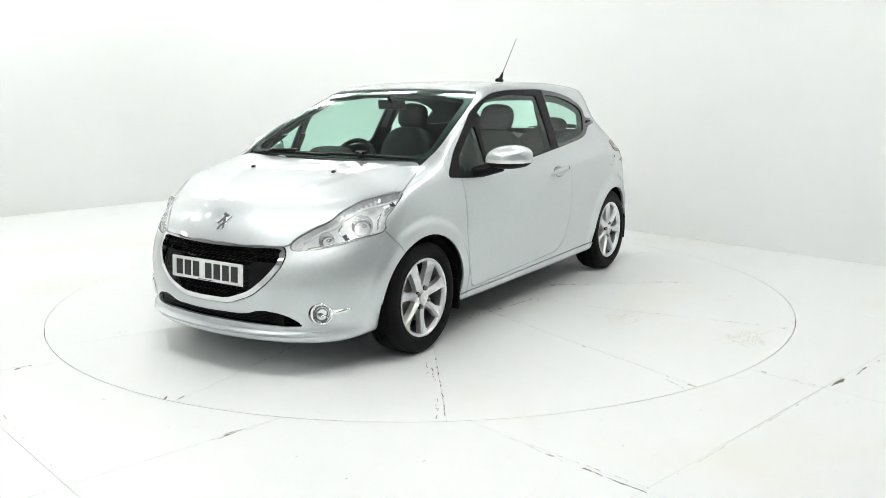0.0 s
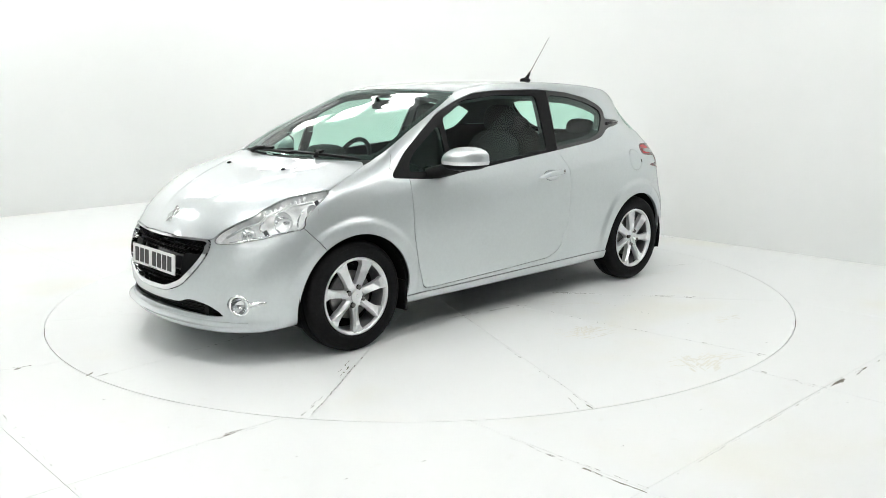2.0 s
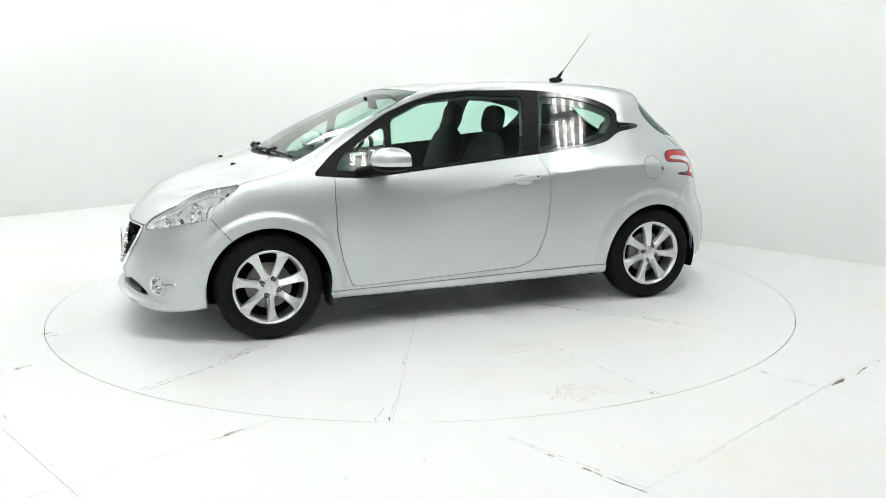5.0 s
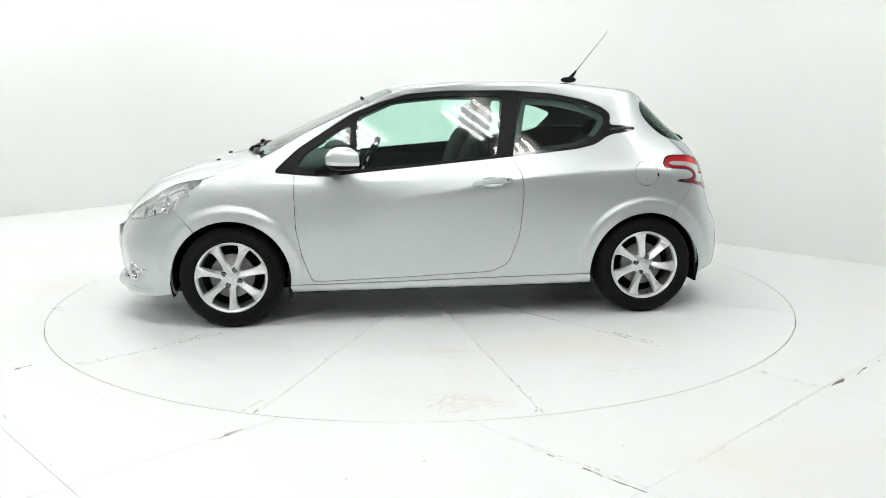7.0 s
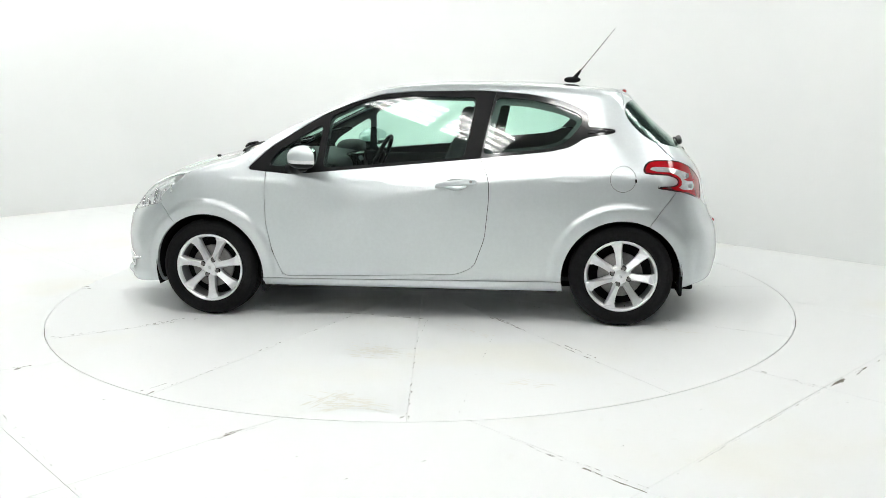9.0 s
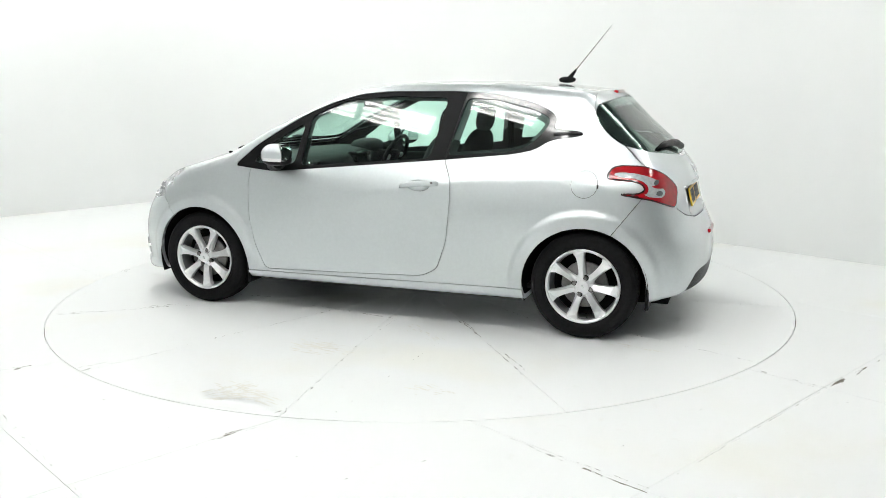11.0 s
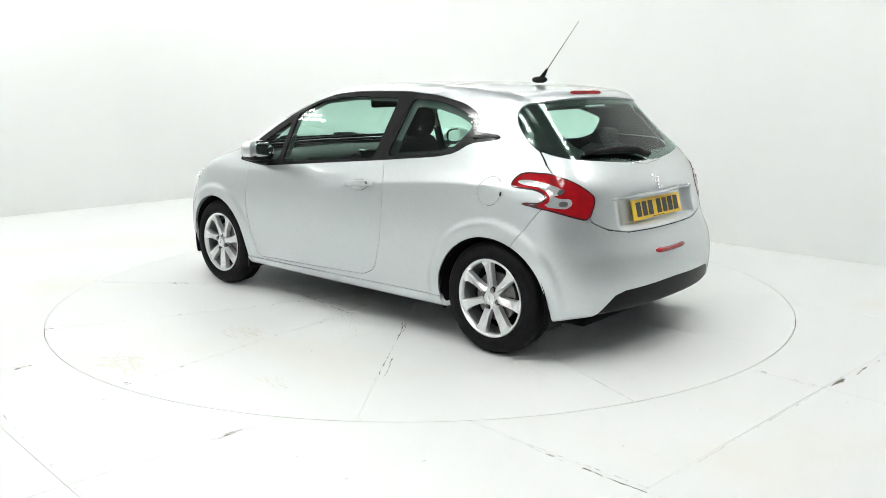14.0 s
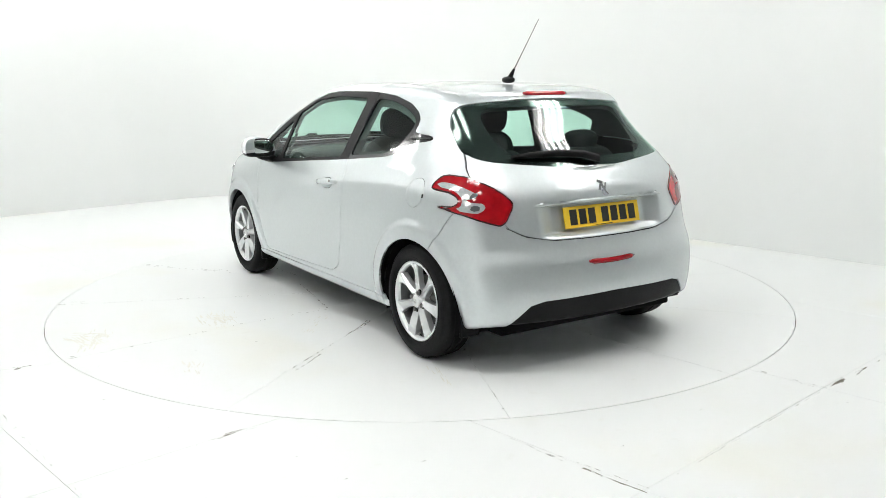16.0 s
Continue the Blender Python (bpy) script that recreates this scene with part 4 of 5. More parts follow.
        for a, b in zip(rows, rows[1:]):
            for k in range(28):
                bm.faces.new((a[k], a[(k + 1) % 28], b[(k + 1) % 28], b[k]))
        bm.faces.new(rows[-1])
        bmesh.ops.recalc_face_normals(bm, faces=bm.faces)
        part("handle_cup", smooth(bm, 60), PAINT, dh)
        p, n = place(-.385, .857, "side", s, 0.039)
        bm = bmesh.new()
        rows = lathe(bm, [(0.008, -0.006), (0.007, 0.0005)], 16, "Z", on_skin(p, n))
        bm.faces.new(rows[-1])
        part("lock", bm, STEEL, dh)


def small_parts(car, fb, rb, tg):
    # aerial
    bm = bmesh.new()
    egg(bm, -0.975, 0, 1.452, 0.055, 0.022, 0.020, 2.2, 20, 14)
    tube(bm, [(-0.99, 0, 1.462), (-1.015, 0, 1.495), (-1.03, 0, 1.515)], [0.016, 0.010, 0.006], 10)
    aerial = part("aerial", smooth(bm), BLACK_PLASTIC, car, "black roof aerial with thin whip")
    bm = bmesh.new()
    tube(bm, [(-1.03, 0, 1.513), (-1.245, 0, 1.778)], [0.0034, 0.0018], 8)
    part("whip", smooth(bm), STEEL, aerial)
    # bonnet jets
    for y in (0.305, -0.305):
        p, n = place(1.374, abs(y), "top")
        bm = bmesh.new()
        egg(bm, p.x, y, p.z + 0.003, 0.016, 0.010, 0.008, 2.2, 14, 10)
        part("washer_jet", smooth(bm), BLACK_PLASTIC, car)
    # front wipers
    for pivot, elbow, b0, b1 in (((1.165, 0.33), (1.16, 0.0), (1.075, 0.64), (1.155, -0.05)), ((1.14, -0.42), (1.17, -0.15), (1.10, -0.52), (1.165, 0.10))):
        def surf(q, up):
            p, n = place(q[0], abs(q[1]), "top", 1, up)
            return Vector((p.x, math.copysign(p.y, q[1]) if q[1] else 0, p.z))
        bm = bmesh.new()
        a, b = Vector(b0), Vector(b1)
        tube(bm, [surf(a.lerp(b, k / 10) + Vector((0.012 * math.sin(math.pi * k / 10), 0)), 0.012) for k in range(11)], [0.004] + [0.009] * 9 + [0.004], 6)
        w = part("wiper", smooth(bm, 60), BLACK_PLASTIC, car, "black windscreen wiper")
        bm = bmesh.new()
        mid = a.lerp(b, 0.5)
        tube(bm, [surf(Vector(pivot), 0.014), surf(Vector(pivot).lerp(mid, 0.3), 0.03), surf(mid, 0.024)], [0.016, 0.010, 0.008], 8)
        part("wiper_arm", smooth(bm, 60), BLACK_PLASTIC, w)
        bm = bmesh.new()
        p = surf(mid, 0.022)
        box(bm, -0.014, 0.014, -0.035, 0.035, -0.006, 0.010, Matrix.Translation(p) @ pose(0, 0, 0, 0, 12, 0), 0.004)
        part("wiper_clip", bm, BLACK_PLASTIC, w)
    # emblem shapes, plain
    p, n = place(0.0, .742, "front")
    emblem(car, on_skin(p, n), 0.062)
    p, n = place(0.0, .905, "rear")
    emblem(tg, on_skin(p, n), 0.050)
    for k in range(3):
        p, n = place(0.395 - 0.028 * k, .846, "rear")
        bm = bmesh.new()
        box(bm, -.011, .011, -.011, .011, 0, .003, on_skin(Vector((p.x, -p.y, p.z)), Vector((n.x, -n.y, n.z))), 0.001)
        part("badge_bar", bm, CHROME, tg)
    # rear plate in its recess, with the lip above it
    number_plate(tg, Matrix.Translation((-1.786, 0, .763)) @ pose(0, 0, 0, 0, 14, 0) @ pose(0, 0, 0, 90, 0, -90), PLATE_YELLOW, "yellow rear number plate with black characters")
    pts = []
    for y in np.linspace(-0.44, 0.44, 19):
        p, n = place(abs(y), .848 - 0.012 * (y / .44) ** 2, "rear", 1, 0.004)
        pts.append((p.x, y, p.z))
    bm = bmesh.new()
    tube(bm, pts, [0.002] + [0.011] * 17 + [0.002], 10)
    part("plate_lip", smooth(bm, 80), PAINT, tg, "silver ridge above the plate")
    # rear reflectors
    for yc in (0.025,):
        pts = []
        for k in np.linspace(-1, 1, 11):
            p, n = place(abs(yc + 0.155 * k), .545 + .006 * k * k, "rear", 1, 0.001)
            pts.append((p.x, yc + 0.155 * k, p.z))
        bm = bmesh.new()
        tube(bm, pts, [0.005] + [0.014] * 9 + [0.005], 12)
        part("fog_reflector", smooth(bm, 80), RED_LENS, rb, "red rear fog lamp strip")
    # high brake lamp
    bm = bmesh.new()
    pts = []
    for y in np.linspace(-0.15, 0.15, 13):
        p, n = place(abs(y), 1.372, "rear", 1, 0.004)
        pts.append((p.x, y, p.z))
    tube(bm, pts, [0.010] + [0.015] * 11 + [0.010], 12)
    part("brake_lamp", smooth(bm, 80), RED_LENS, tg, "red high-level brake lamp")
    # rear wiper and its cap
    def back(y, z, up):
        p, n = place(abs(y), z, "rear", 1, up)
        return (p.x, y, p.z)
    bm = bmesh.new()
    tube(bm, [back(-.05, 1.028, .022), back(.05, 1.052, .026), back(.20, 1.064, .022), back(.35, 1.064, .018), back(.47, 1.060, .012)], [0.021, 0.021, 0.018, 0.015, 0.008], 10)
    w = part("rear_wiper", smooth(bm, 60), BLACK_PLASTIC, tg, "black moulded rear wiper")
    bm = bmesh.new()
    tube(bm, [back(-.10, 1.052, .012), back(.1, 1.072, .010), back(.3, 1.078, .010), back(.46, 1.066, .010)], 0.006, 6)
    part("wiper_blade", smooth(bm, 60), RUBBER, w)
    bm = bmesh.new()
    tube(bm, [back(-.165, 1.004, .002), back(0, .999, .004), back(.14, 1.002, .002)], [0.006, 0.014, 0.006], 8)
    part("tailgate_trim", smooth(bm, 60), CHROME, tg)
    # sticker at the top of the rear window, its writing too small to read
    p, n = place(0.09, 1.312, "rear", 1, -0.012)
    m = on_skin(Vector((p.x, -0.0, p.z)), Vector((n.x, 0, n.z)))
    bm = bmesh.new()
    box(bm, -.115, .115, -.014, .014, -.001, .0005, m)
    st = part("window_sticker", bm, STICKER, tg, "dark blue dealer sticker with pale writing")
    bm = bmesh.new()
    box(bm, -.10, .10, -.006, .006, .0005, .0012, m)
    part("writing_bar", bm, LAMP_WHITE, st)
    # keyhole notch of the fuel flap
    p, n = place(-1.338, .872, "side", 1, 0.001)
    bm = bmesh.new()
    box(bm, -.005, .005, -.010, .010, -.004, .002, on_skin(p, n), 0.001)
    part("flap_notch", bm, GLOSS_BLACK, car)
    # chrome line of the air vent in the side fin
    p0, p1 = place(-1.06, 1.147, "side", 1, 0.003)[0], place(-1.215, 1.153, "side", 1, 0.003)[0]
    for s in (1, -1):
        bm = bmesh.new()
        tube(bm, [(p0.x, p0.y * s, p0.z), (p1.x, p1.y * s, p1.z)], [0.010, 0.006], 8)
        part("fin_blade", smooth(bm, 60), GLOSS_BLACK, car)


def emblem(parent, m, r):
    """A plain chrome emblem of a few bars."""
    bm = bmesh.new()
    for x0, y0, w, h, a in ((-.1, .55, .75, .32, -20), (.05, .05, .34, 1.1, 18), (-.32, -.05, .26, .8, -30), (.30, -.62, .22, .7, 35), (-.10, -.65, .22, .65, -15), (.45, .1, .18, .8, -25)):
        box(bm, -w / 2 * r, w / 2 * r, -h / 2 * r, h / 2 * r, -0.002, 0.005, m @ pose(x0 * r, y0 * r, 0, 0, 0, a), 0.002)
    return part("emblem", bm, CHROME, parent, "chrome emblem of plain bars")


def interior(car):
    # dashboard
    bm = bmesh.new()
    egg(bm, 0.80, 0, 0.86, 0.30, 0.70, 0.125, 3.5, 36, 20)
    dash = part("dashboard", smooth(bm, 50), TRIM, car, "dark grey dashboard")
    bm = bmesh.new()
    egg(bm, 0.62, -0.36, 0.975, 0.10, 0.16, 0.06, 2.6, 24, 14)
    part("instrument_hood", smooth(bm, 50), TRIM, dash)
    bm = bmesh.new()
    box(bm, 0.47, 0.55, -.11, .11, .84, .97, None, 0.012)
    part("centre_screen", bm, GLOSS_BLACK, dash)
    for y in (0.17, -0.17, 0.58, -0.60):
        bm = bmesh.new()
        lathe(bm, [(0.045, -.02), (0.045, 0.0), (0.035, 0.004), (0.033, -0.02)], 20, "X", pose(0.515, y, .90) @ Matrix.Diagonal((-1, 1, 1, 1)))
        part("air_vent", smooth(bm), BLACK_PLASTIC, dash)
    # steering wheel
    m = pose(0.40, -0.36, 0.90, 0, -25, 0)
    bm = bmesh.new()
    n = 40
    rows = []
    for i in range(n):
        a = 2 * math.pi * i / n
        c = Vector((0, 0.175 * math.cos(a), 0.17 * math.sin(a)))
        rows.append([bm.verts.new(m @ (c + 0.016 * (math.cos(b) * c.normalized() + math.sin(b) * Vector((1, 0, 0))))) for b in np.linspace(0, 2 * math.pi, 10, endpoint=False)])
    for i in range(n):
        for k in range(10):
            bm.faces.new((rows[i][k], rows[(i + 1) % n][k], rows[(i + 1) % n][(k + 1) % 10], rows[i][(k + 1) % 10]))
    sw = part("steering_wheel", smooth(bm, 60), BLACK_PLASTIC, car, "black three-spoke steering wheel")
    bm = bmesh.new()
    egg(bm, 0.01, 0, -0.005, 0.03, 0.075, 0.06, 2.6, 20, 12, m)
    part("airbag_pad", smooth(bm), BLACK_PLASTIC, sw)
    for a in (0, 180, 270):
        bm = bmesh.new()
        box(bm, 0.0, 0.02, .05, .165, -.018, .018, m @ pose(0, 0, 0, a, 0, 0), 0.005)
        part("spoke", bm, ALLOY, sw)
    bm = bmesh.new()
    tube(bm, [m @ Vector((0.02, 0, 0)), m @ Vector((0.25, 0, -.08))], 0.04, 12)
    part("column", smooth(bm), BLACK_PLASTIC, sw)
    # seats
    for y in (0.36, -0.36):
        bm = bmesh.new()
        egg(bm, 0.10, y, 0.50, 0.26, 0.25, 0.11, 3.0, 28, 16)
        seat = part("front_seat", smooth(bm, 50), CLOTH, car, "dark grey cloth front seat")
        bm = bmesh.new()
        egg(bm, 0, 0, 0, 0.075, 0.235, 0.30, 3.0, 28, 20, pose(-0.21, y, 0.83, 0, -17, 0))
        part("backrest", smooth(bm, 50), CLOTH, seat)
        bm = bmesh.new()
        egg(bm, 0, 0, 0, 0.05, 0.125, 0.095, 2.8, 24, 16, pose(-0.315, y, 1.195, 0, -12, 0))
        part("headrest", smooth(bm, 50), CLOTH, seat)
        for o in (-.05, .05):
            bm = bmesh.new()
            tube(bm, [(-.285, y + o, 1.08), (-.31, y + o, 1.16)], 0.007, 8)
            part("headrest_post", bm, STEEL, seat)
        bm = bmesh.new()
        box(bm, -.17, .34, y - .22, y + .22, .25, .41, None, .02)
        part("seat_base", bm, TRIM, seat)
    bm = bmesh.new()
    egg(bm, -0.85, 0, 0.52, 0.26, 0.62, 0.13, 3.2, 36, 16)
    bench = part("rear_seat", smooth(bm, 50), CLOTH, car, "dark grey cloth rear bench")
    for y in (0.33, -0.33):
        bm = bmesh.new()
        egg(bm, 0, 0, 0, 0.08, 0.31, 0.30, 3.2, 30, 18, pose(-1.16, y, 0.79, 0, -18, 0))
        part("backrest", smooth(bm, 50), CLOTH, bench)
        bm = bmesh.new()
        egg(bm, 0, 0, 0, 0.045, 0.125, 0.065, 2.8, 22, 14, pose(-1.235, y, 1.10, 0, -14, 0))
        part("headrest", smooth(bm, 50), CLOTH, bench)
    bm = bmesh.new()
    box(bm, -1.60, -1.22, -.56, .56, .955, .975, None, .006)
    part("parcel_shelf", bm, TRIM, car, "dark parcel shelf")
    bm = bmesh.new()
    box(bm, -.15, .50, -.10, .10, .25, .58, None, .03)
    console = part("centre_console", bm, TRIM, car)
    bm = bmesh.new()
    tube(bm, [(0.30, 0, .57), (0.32, 0, .72)], [.012, .012], 10)
    egg(bm, 0.32, 0, .74, .025, .025, .035, 2, 14, 10)
    part("gear_lever", smooth(bm), BLACK_PLASTIC, console)
    # inner mirror, sun visors, belts, door cards
    bm = bmesh.new()
    box(bm, -.012, .012, -.115, .115, -.032, .032, pose(0.40, -0.02, 1.30, 0, 10, -6), .011)
    im = part("inner_mirror", smooth(bm, 40), BLACK_PLASTIC, car, "rectangular inner mirror")
    bm = bmesh.new()
    tube(bm, [(0.41, -.01, 1.31), (0.46, 0, 1.345)], .010, 8)
    part("mirror_stalk", bm, BLACK_PLASTIC, im)
    for y in (0.33, -0.33):
        bm = bmesh.new()
        box(bm, -.08, .08, -.20, .20, -.008, .008, pose(0.22, y, 1.372, 0, 10, 0), .006)
        part("sun_visor", bm, LINING, car)
    for s in (1, -1):
        bm = bmesh.new()
        pts = [(-.43, .60, 1.26), (-.40, .70, 1.0), (-.36, .73, .75), (-.30, .72, .45)]
        rows = [[bm.verts.new((x + dx, y * s, z)) for dx in (-.024, .024)] for x, y, z in pts]
        rows2 = [[bm.verts.new((x + dx, (y - .003) * s, z)) for dx in (-.024, .024)] for x, y, z in pts]
        for q in (rows, rows2):
            for a, b in zip(q, q[1:]):
                bm.faces.new((a[0], a[1], b[1], b[0]))
        part("seat_belt", bm, BLACK_PLASTIC, car, "black seat belt")
        bm = bmesh.new()
        box(bm, -.38, .75, .735 * s if s > 0 else -.775, .775 if s > 0 else -.735, .34, .91, None, .015)
        part("door_card", bm, TRIM, car, "dark grey door trim")
    bm = bmesh.new()
    box(bm, -1.2, 1.05, -.70, .70, .245, .27)
    part("carpet", bm, CLOTH, car)
    bm = bmesh.new()
    box(bm, 1.02, 1.10, -.58, .58, .25, .93)
    part("bulkhead", bm, DARK, car)
    bm = bmesh.new()
    box(bm, -1.60, -1.54, -.50, .50, .3, .95)
    part("tailgate_lining", bm, TRIM, car)


car = tagged(new("car"), "silver three-door hatchback car parked on the turntable", "car")
bumper_front, bumper_rear, tail_gate = build_body(car)
place_wheels(car)
mirrors(car)
small_parts(car, bumper_front, bumper_rear, tail_gate)
interior(car)
# ---- the hall ----
# Plan axes of the hall: a along the long side, b across, turned about 48 degrees
AX, BX = Vector((0.668, -0.744, 0)), Vector((0.744, 0.668, 0))
TABLE_R, PANEL = 2.466, 1.490


def hall(a, b, z=0.0):
    return AX * a + BX * b + Vector((0, 0, z))


def wall_strip(name, pts, z0, z1, thick=0.12, mat=None):
    """A wall along plan points, with thickness to the outside."""
    bm = bmesh.new()
    rows = []
    for i, p in enumerate(pts):
        d = (pts[min(i + 1, len(pts) - 1)] - pts[max(i - 1, 0)]).normalized()
        out = Vector((-d.y, d.x, 0)) * thick
        rows.append([bm.verts.new(q) for q in (p + Vector((0, 0, z0)), p + Vector((0, 0, z1)), p + out + Vector((0, 0, z1)), p + out + Vector((0, 0, z0)))])
    for r0, r1 in zip(rows, rows[1:]):
        for k in range(4):
            bm.faces.new((r0[k], r0[(k + 1) % 4], r1[(k + 1) % 4], r1[k]))
    bm.faces.new(rows[0]), bm.faces.new(rows[-1])
    bmesh.ops.recalc_face_normals(bm, faces=bm.faces)
    return tagged(part(name, smooth(bm, 30), mat or WHITE_WALL, None), kind="structure")


def build_hall():
    A0, A1, B0, B1 = -5.80, 8.2, -8.2, 3.05
    R = 2.2
    corner = [hall(A0 + R - R * math.cos(t), B1 - R + R * math.sin(t)) for t in np.linspace(0, math.pi / 2, 24)]
    wall_strip("wall_north", [hall(A0, B0)] + corner + [hall(A1, B1)], -0.05, CEILING_Z)
    # Out of view; its dark colour stands in for the dim side
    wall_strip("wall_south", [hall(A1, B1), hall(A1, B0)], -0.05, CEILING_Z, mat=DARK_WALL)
    wall_strip("wall_west", [hall(A1, B0), hall(A0, B0)], -0.05, CEILING_Z)
    m = Matrix((AX, BX, Vector((0, 0, 1)))).transposed().to_4x4()
    bm = bmesh.new()
    box(bm, A0 - .2, A1 + .2, B0 - .2, B1 + .2, CEILING_Z + 0.02, CEILING_Z + 0.1, m)
    for k in range(24):
        a0 = A0 - .2 + 0.6 * k
        box(bm, a0 + .006, a0 + .594, B0 - .2, B1 + .2, CEILING_Z, CEILING_Z + 0.018, m)
    tagged(part("ceiling", bm, DARK_CEILING, None), kind="structure")
    # subfloor, and square boards on it with open joints, cut round the turntable
    bm = bmesh.new()
    box(bm, A0 - .1, A1 + .1, B0 - .1, B1 + .1, -0.15, -0.05, m)
    floor = tagged(part("floor", bm, SUBFLOOR, None, "white painted board floor"), kind="structure")
    g = 0.0010
    n = 30
    for i in range(-5, 5):
        for j in range(-6, 3):
            a0, b0 = -0.13 + PANEL * i, -0.01 + PANEL * j
            u = np.linspace(a0 + g, a0 + PANEL - g, n + 1)
            v = np.linspace(b0 + g, b0 + PANEL - g, n + 1)
            U, W = np.meshgrid(u, v, indexing="ij")
            P = np.stack((AX.x * U + BX.x * W, AX.y * U + BX.y * W, np.zeros_like(U)), -1).reshape(-1, 3)
            r = np.hypot(P[:, 0], P[:, 1])
            idx = np.arange((n + 1) ** 2).reshape(n + 1, n + 1)
            if r.min() > TABLE_R + 0.01:
                P = P[[idx[0, 0], idx[n, 0], idx[n, n], idx[0, n]]]
                F = np.array([(0, 1, 2), (0, 2, 3)])
            else:
                q = [idx[:-1, :-1].ravel(), idx[1:, :-1].ravel(), idx[1:, 1:].ravel(), idx[:-1, 1:].ravel()]
                F = np.vstack((np.stack((q[0], q[1], q[2]), 1), np.stack((q[0], q[2], q[3]), 1)))
                P, F = clip(P, F, TABLE_R + 0.0025 - np.hypot(P[:, 0], P[:, 1]))
            if not len(F):
                continue
            board(P, F, "board", floor)
    return floor


def board(P, F, name, parent, depth=0.018):
    """A flat board with turned-down edges."""
    e = np.vstack((F[:, [0, 1]], F[:, [1, 2]], F[:, [2, 0]]))
    key = np.sort(e, 1)
    code = key[:, 0] * (len(P) + 1) + key[:, 1]
    _, first, cnt = np.unique(code, return_index=True, return_counts=True)
    edge = e[first[cnt == 1]]
    n = len(P)
    V = np.vstack((P, P - (0, 0, depth)))
    skirt = np.vstack((np.stack((edge[:, 1], edge[:, 0], edge[:, 0] + n), 1), np.stack((edge[:, 1], edge[:, 0] + n, edge[:, 1] + n), 1)))
    me = bpy.data.meshes.new(name)
    me.from_pydata(V.tolist(), [], np.vstack((F, skirt)).tolist())
    me.materials.append(WHITE_FLOOR)
    ob = new(name, me)
    ob.parent = parent
    return ob


def chips(name, parent, runs, mat, seed, label="", spread=0.25):
    """Irregular flakes where paint has come off, strewn along short runs: (x0, y0, x1, y1, count, size)."""
    rnd = random.Random(seed)
    bm = bmesh.new()
    for x0, y0, x1, y1, count, size in runs:
        d = Vector((x1 - x0, y1 - y0, 0))
        side = Vector((-d.y, d.x, 0)).normalized()
        d.normalize()
        for _ in range(count):
            t = rnd.random()
            c = Vector((x0 + (x1 - x0) * t, y0 + (y1 - y0) * t, 0.0012 + rnd.random() * 0.0004)) + side * rnd.gauss(0, size * spread)
            ln, w = size * rnd.uniform(0.4, 2.2), size * rnd.uniform(0.07, 0.26)
            ring = [bm.verts.new(c + d * ln * math.cos(k * math.pi / 4) * rnd.uniform(0.6, 1.1) + side * w * math.sin(k * math.pi / 4) * rnd.uniform(0.5, 1.2)) for k in range(8)]
            f = bm.faces.new(ring)
            if f.normal.z < 0:
                f.normal_flip()
    bmesh.ops.recalc_face_normals(bm, faces=bm.faces)
    for f in bm.faces:
        if f.normal.z < 0:
            f.normal_flip()
    ob = part(name, bm, mat, parent, label)
    return tagged(ob, kind="stuff")


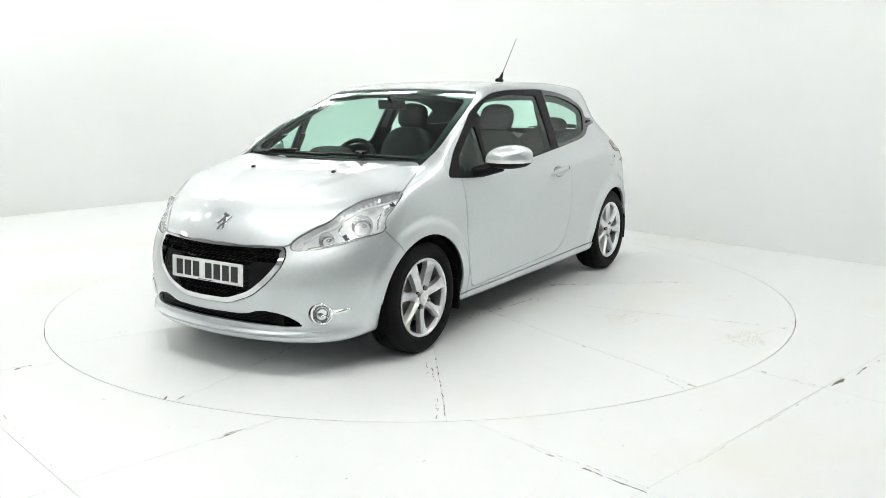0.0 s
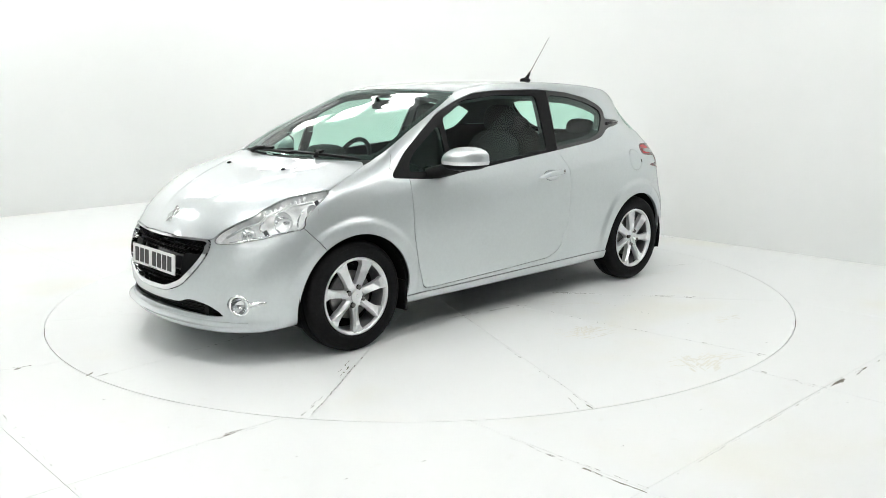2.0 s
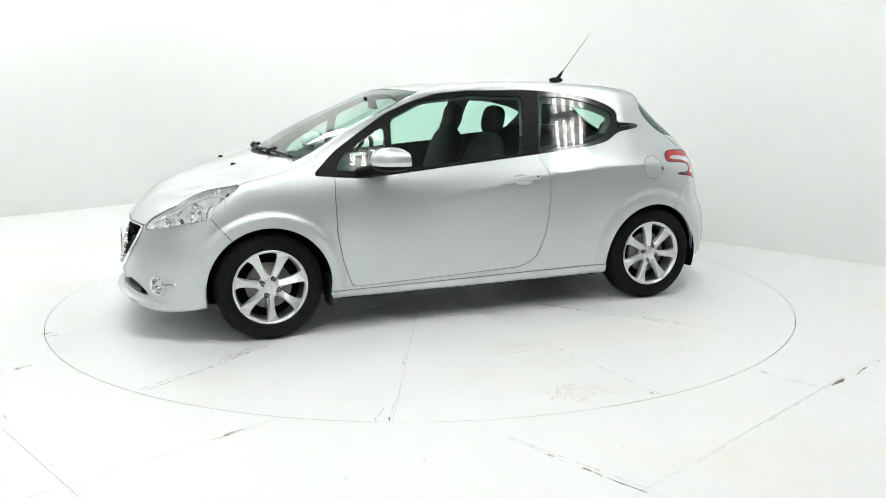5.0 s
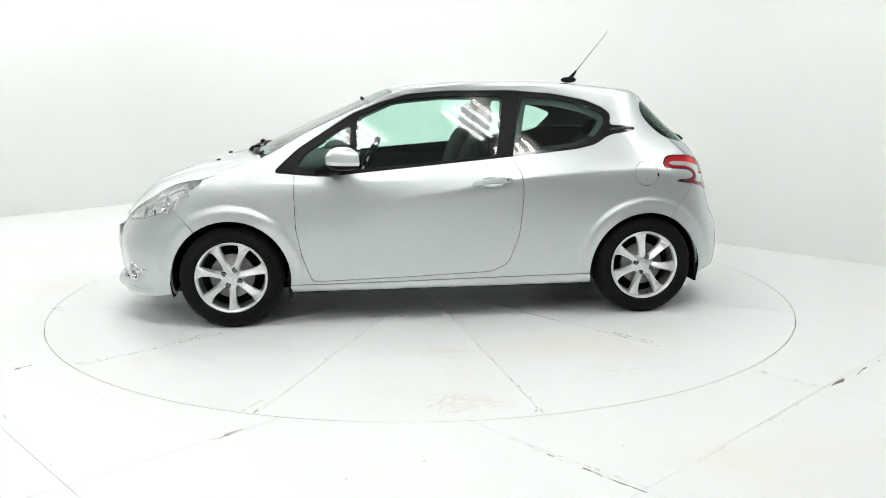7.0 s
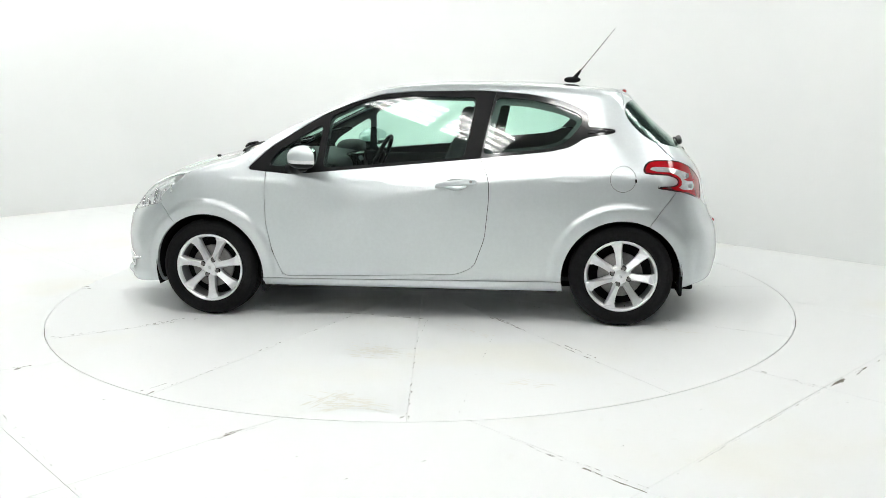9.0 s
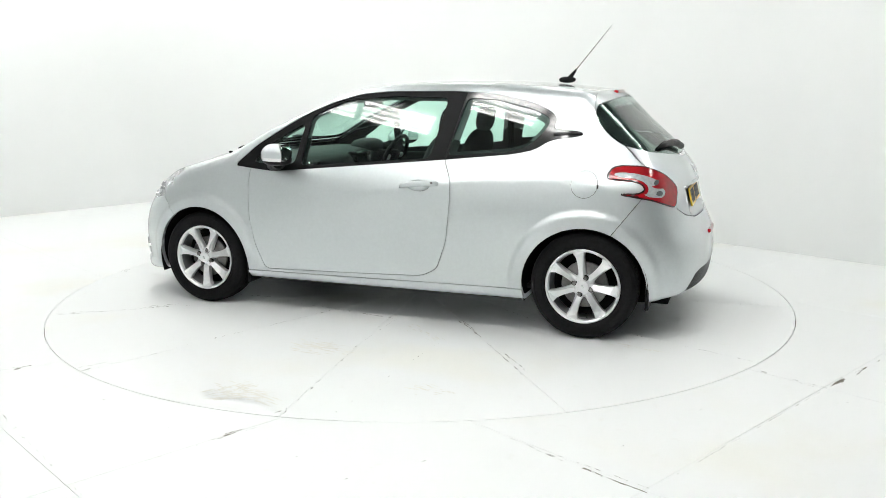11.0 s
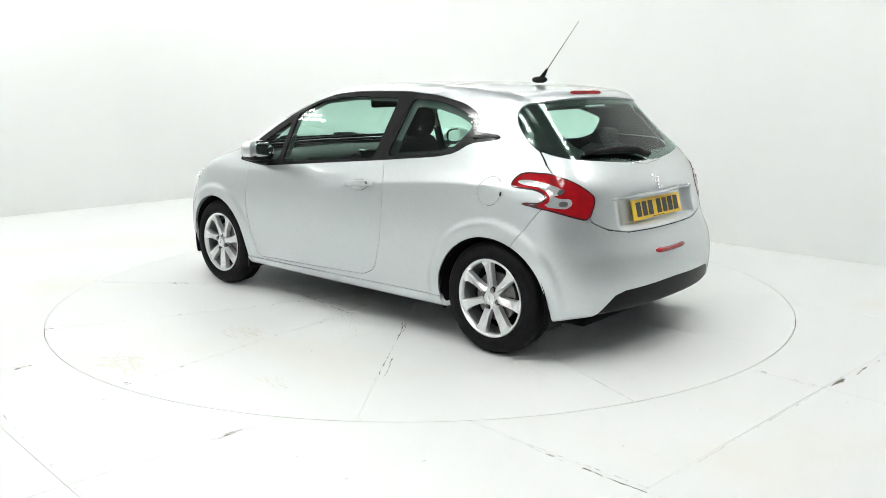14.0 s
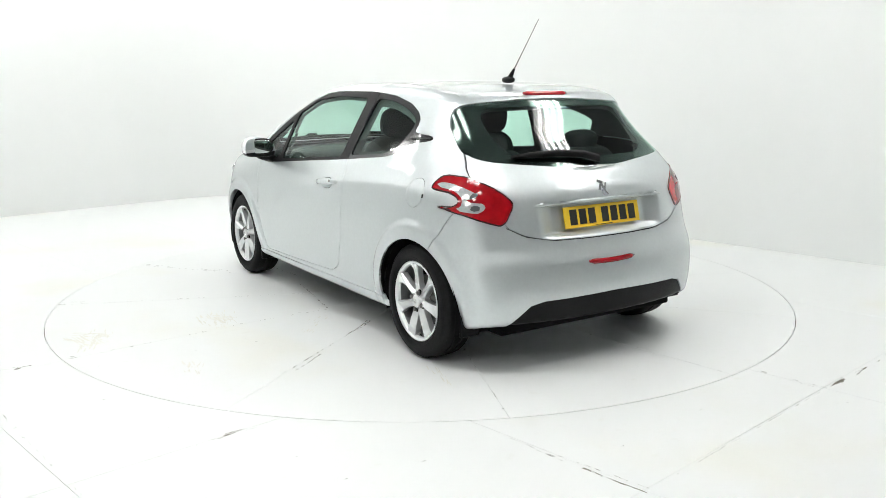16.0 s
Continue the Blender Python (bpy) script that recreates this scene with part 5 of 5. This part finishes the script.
def build_table():
    """The turning disc: twelve sector boards round a small hub plate."""
    bm = bmesh.new()
    rows = lathe(bm, [(TABLE_R - 0.004, -0.045), (TABLE_R - 0.004, -0.020)], 180, "Z")
    bm.faces.new(rows[1])
    table = tagged(part("turntable", bm, SUBFLOOR, None, "round white turntable of worn painted boards, flush with the floor"), category="turntable")
    r0, r1, g = 0.20, TABLE_R - 0.0025, 0.0008
    for k in range(12):
        a0, a1 = radians(2.2 + 30 * k), radians(32.2 + 30 * k)
        P = []
        for r in (r0, 0.8, 1.6, r1):
            for t in np.linspace(a0 + g / r, a1 - g / r, 25):
                P.append((r * math.cos(t), r * math.sin(t), 0.0))
        idx = np.arange(100).reshape(4, 25)
        q = [idx[:-1, :-1].ravel(), idx[1:, :-1].ravel(), idx[1:, 1:].ravel(), idx[:-1, 1:].ravel()]
        board(np.array(P), np.vstack((np.stack((q[0], q[1], q[2]), 1), np.stack((q[0], q[2], q[3]), 1))), "sector_board", table)
    P = [(0, 0, 0.0)] + [((r0 - 0.002) * math.cos(t), (r0 - 0.002) * math.sin(t), 0.0) for t in np.linspace(0, 2 * math.pi, 48, endpoint=False)]
    board(np.array(P), np.array([(0, 1 + k, 1 + (k + 1) % 48) for k in range(48)]), "hub_plate", table)

    def ray(deg, ra, rb, count, size):
        c, s = math.cos(radians(deg)), math.sin(radians(deg))
        return (ra * c, ra * s, rb * c, rb * s, count, size)
    chips("paint_chips", table, [(0.05, -2.44, 0.06, -2.20, 10, 0.011), (0.05, -1.96, 0.04, -1.70, 10, 0.012), (1.29, -2.08, 1.26, -2.04, 5, 0.016), (1.26, -2.02, 0.78, -1.27, 16, 0.008), (0.92, 0.04, 1.12, 0.06, 7, 0.012), (1.59, 0.09, 1.93, 0.11, 9, 0.014), (1.37, -0.72, 2.20, -1.15, 12, 0.01), (-1.21, -2.15, -1.21, -2.11, 4, 0.016),
                                 (0.91, 0.03, 1.24, 0.05, 8, 0.016), (1.57, 0.06, 1.94, 0.07, 8, 0.014), (0.02, -1.89, 0.01, -1.58, 8, 0.012), (1.24, -2.11, 1.17, -1.95, 6, 0.012), (2.14, -1.16, 2.12, -1.14, 3, 0.014), (0.77, -0.35, 1.33, -0.72, 12, 0.007), (-0.22, -1.39, 0.04, -0.96, 8, 0.012)], CHIP, 21, "dark flakes along the joints of the turntable boards")
    chips("paint_chips", table, [ray(-87.8, 1.6, 2.44, 34, .011), ray(-118, 1.5, 1.9, 14, .010), ray(-118, 2.40, 2.44, 3, .016), ray(-57.8, 0.8, 1.35, 22, .008), ray(-57.8, 2.0, 2.44, 10, .007),
                                 ray(-27.8, 0.75, 2.4, 16, .006), ray(2.2, 0.9, 1.9, 24, .009), ray(32.2, 1.2, 2.44, 18, .008), ray(62.2, 1.2, 2.4, 12, .007), ray(92.2, 1.0, 2.4, 12, .007), ray(150, 1.2, 2.4, 12, .007),
                                 ray(210, 1.2, 2.4, 12, .007), (-1.2, -1.2, 1.2, 1.2, 26, .006), (0.2, -0.9, 0.75, -0.35, 22, .012), (0.5, 0.3, 1.4, 0.6, 14, .007), (1.3, -0.2, 2.2, -0.9, 12, .005)], CHIP, 3, "dark flakes where the paint has chipped")
    chips("scuff_mark", table, [(1.14, -0.96, 1.29, -0.78, 34, 0.03), (1.81, -1.40, 1.90, -1.19, 40, 0.03), (1.97, -0.47, 2.04, -0.43, 12, 0.022), (1.84, -1.43, 1.74, -1.23, 26, 0.026), (1.20, -0.93, 1.18, -0.79, 26, 0.022),
                                (1.02, -0.98, 1.38, -0.70, 40, .022), (1.68, -1.40, 2.0, -1.15, 50, .022), (1.95, -0.50, 2.10, -0.35, 20, .018), (0.9, -0.3, 1.3, -0.2, 20, .018), (1.5, 0.7, 1.8, 0.9, 20, .018)], SCUFF, 5, "pale yellowish tyre scuffs", 1.6)
    return table


def ceiling_light(a, b):
    """A square fitting with four fluorescent tubes."""
    m = Matrix.Translation(hall(a, b, CEILING_Z)) @ Matrix((AX, BX, Vector((0, 0, 1)))).transposed().to_4x4()
    base = tagged(new("ceiling_light"), "square white ceiling fitting with four short fluorescent tubes", "ceiling light", "ceiling lights")
    bm = bmesh.new()
    box(bm, -.40, .40, -.25, .25, -.05, 0.0, None, 0.006)
    part("tray", bm, FITTING, base)
    for k in range(4):
        bm = bmesh.new()
        tube(bm, [(-.35, -.165 + .11 * k, -.085), (.35, -.165 + .11 * k, -.085)], 0.025, 12)
        part("tube", smooth(bm, 60), TUBE, base)
    base.matrix_basis = m
    return base


floor_object = build_hall()
chips("paint_chips", floor_object, [(1.98, -2.08, 2.04, -2.03, 9, 0.026), (2.13, -1.96, 2.26, -1.84, 7, 0.018), (1.66, -1.84, 1.91, -2.13, 12, 0.01), (0.60, -2.95, 0.79, -3.15, 14, 0.016), (0.42, -2.74, 0.54, -2.89, 7, 0.012), (-0.83, -2.58, -0.79, -2.54, 6, 0.013), (-0.90, -2.64, -0.72, -2.50, 8, 0.009), (-2.11, -1.68, -2.09, -1.65, 5, 0.018), (-1.89, -2.29, -1.34, -2.96, 10, 0.009), (1.87, -2.17, 0.81, -3.12, 16, 0.008)], CHIP, 23, "dark flakes where the floor paint has chipped")
chips("paint_chips", floor_object, [(0.30, -2.60, 0.80, -3.11, 26, .007), (1.95, -2.10, 2.05, -2.01, 14, .012), (2.05, -2.0, 2.4, -1.72, 12, .008), (1.66, -1.86, 1.89, -2.15, 12, .005), (0.81, -3.12, 1.89, -2.15, 14, .005),
                                    (-0.84, -2.57, -0.78, -2.52, 9, .012), (-1.28, -2.97, -0.68, -2.47, 16, .004), (-1.89, -2.31, -1.22, -3.1, 14, .004), (-2.18, -1.70, -2.05, -1.62, 8, .009), (2.0, 2.25, 3.6, 0.55, 60, .010)], CHIP, 8, "dark flakes along the board joints")
chips("dirt_specks", floor_object, [(x, y, x + .03, y + .02, 1, .007) for x, y in ((0.53, -2.88), (-1.12, -2.5), (-1.51, -2.15), (-0.51, -2.8), (-0.01, -2.86), (1.91, -2.33), (0.79, -2.75), (1.2, -2.4), (1.5, -2.2), (2.6, -1.2), (-2.3, -1.9), (-.3, -3.0))], CHIP, 12)
turntable = build_table()
# Partly placed from reflections; those at a <= -2.6 are added to brighten the left wall
LIGHTS = [(a, b) for b, row in ((1.28, (-4.9, -3.8, -2.6, -1.2, 0.2, 1.75, 2.75, 3.65)), (-0.95, (-4.9, -3.8, -2.6, -1.2, 2.5, 3.45)), (-2.05, (1.1, 1.95)),
                                (-2.75, (-4.9, -3.8, -0.65, 0.12, 3.4)), (-4.2, (-4.9, 2.0, 3.6)), (-5.9, (1.0, 3.2))) for a in row]
first_light = ceiling_light(*LIGHTS[0])
for ca, cb in LIGHTS[1:]:
    copy_thing(first_light, Matrix.Translation(hall(ca, cb, CEILING_Z)) @ Matrix((AX, BX, Vector((0, 0, 1)))).transposed().to_4x4())


def motions():
    """The turntable carries the car round; both turn about the table's axis."""
    walk(car, [(t, pose(0, 0, 0, 0, 0, a) @ CAR_AT) for t, a in TURNS])
    walk(turntable, [(t, pose(0, 0, 0, 0, 0, a)) for t, a in TURNS])


motions()
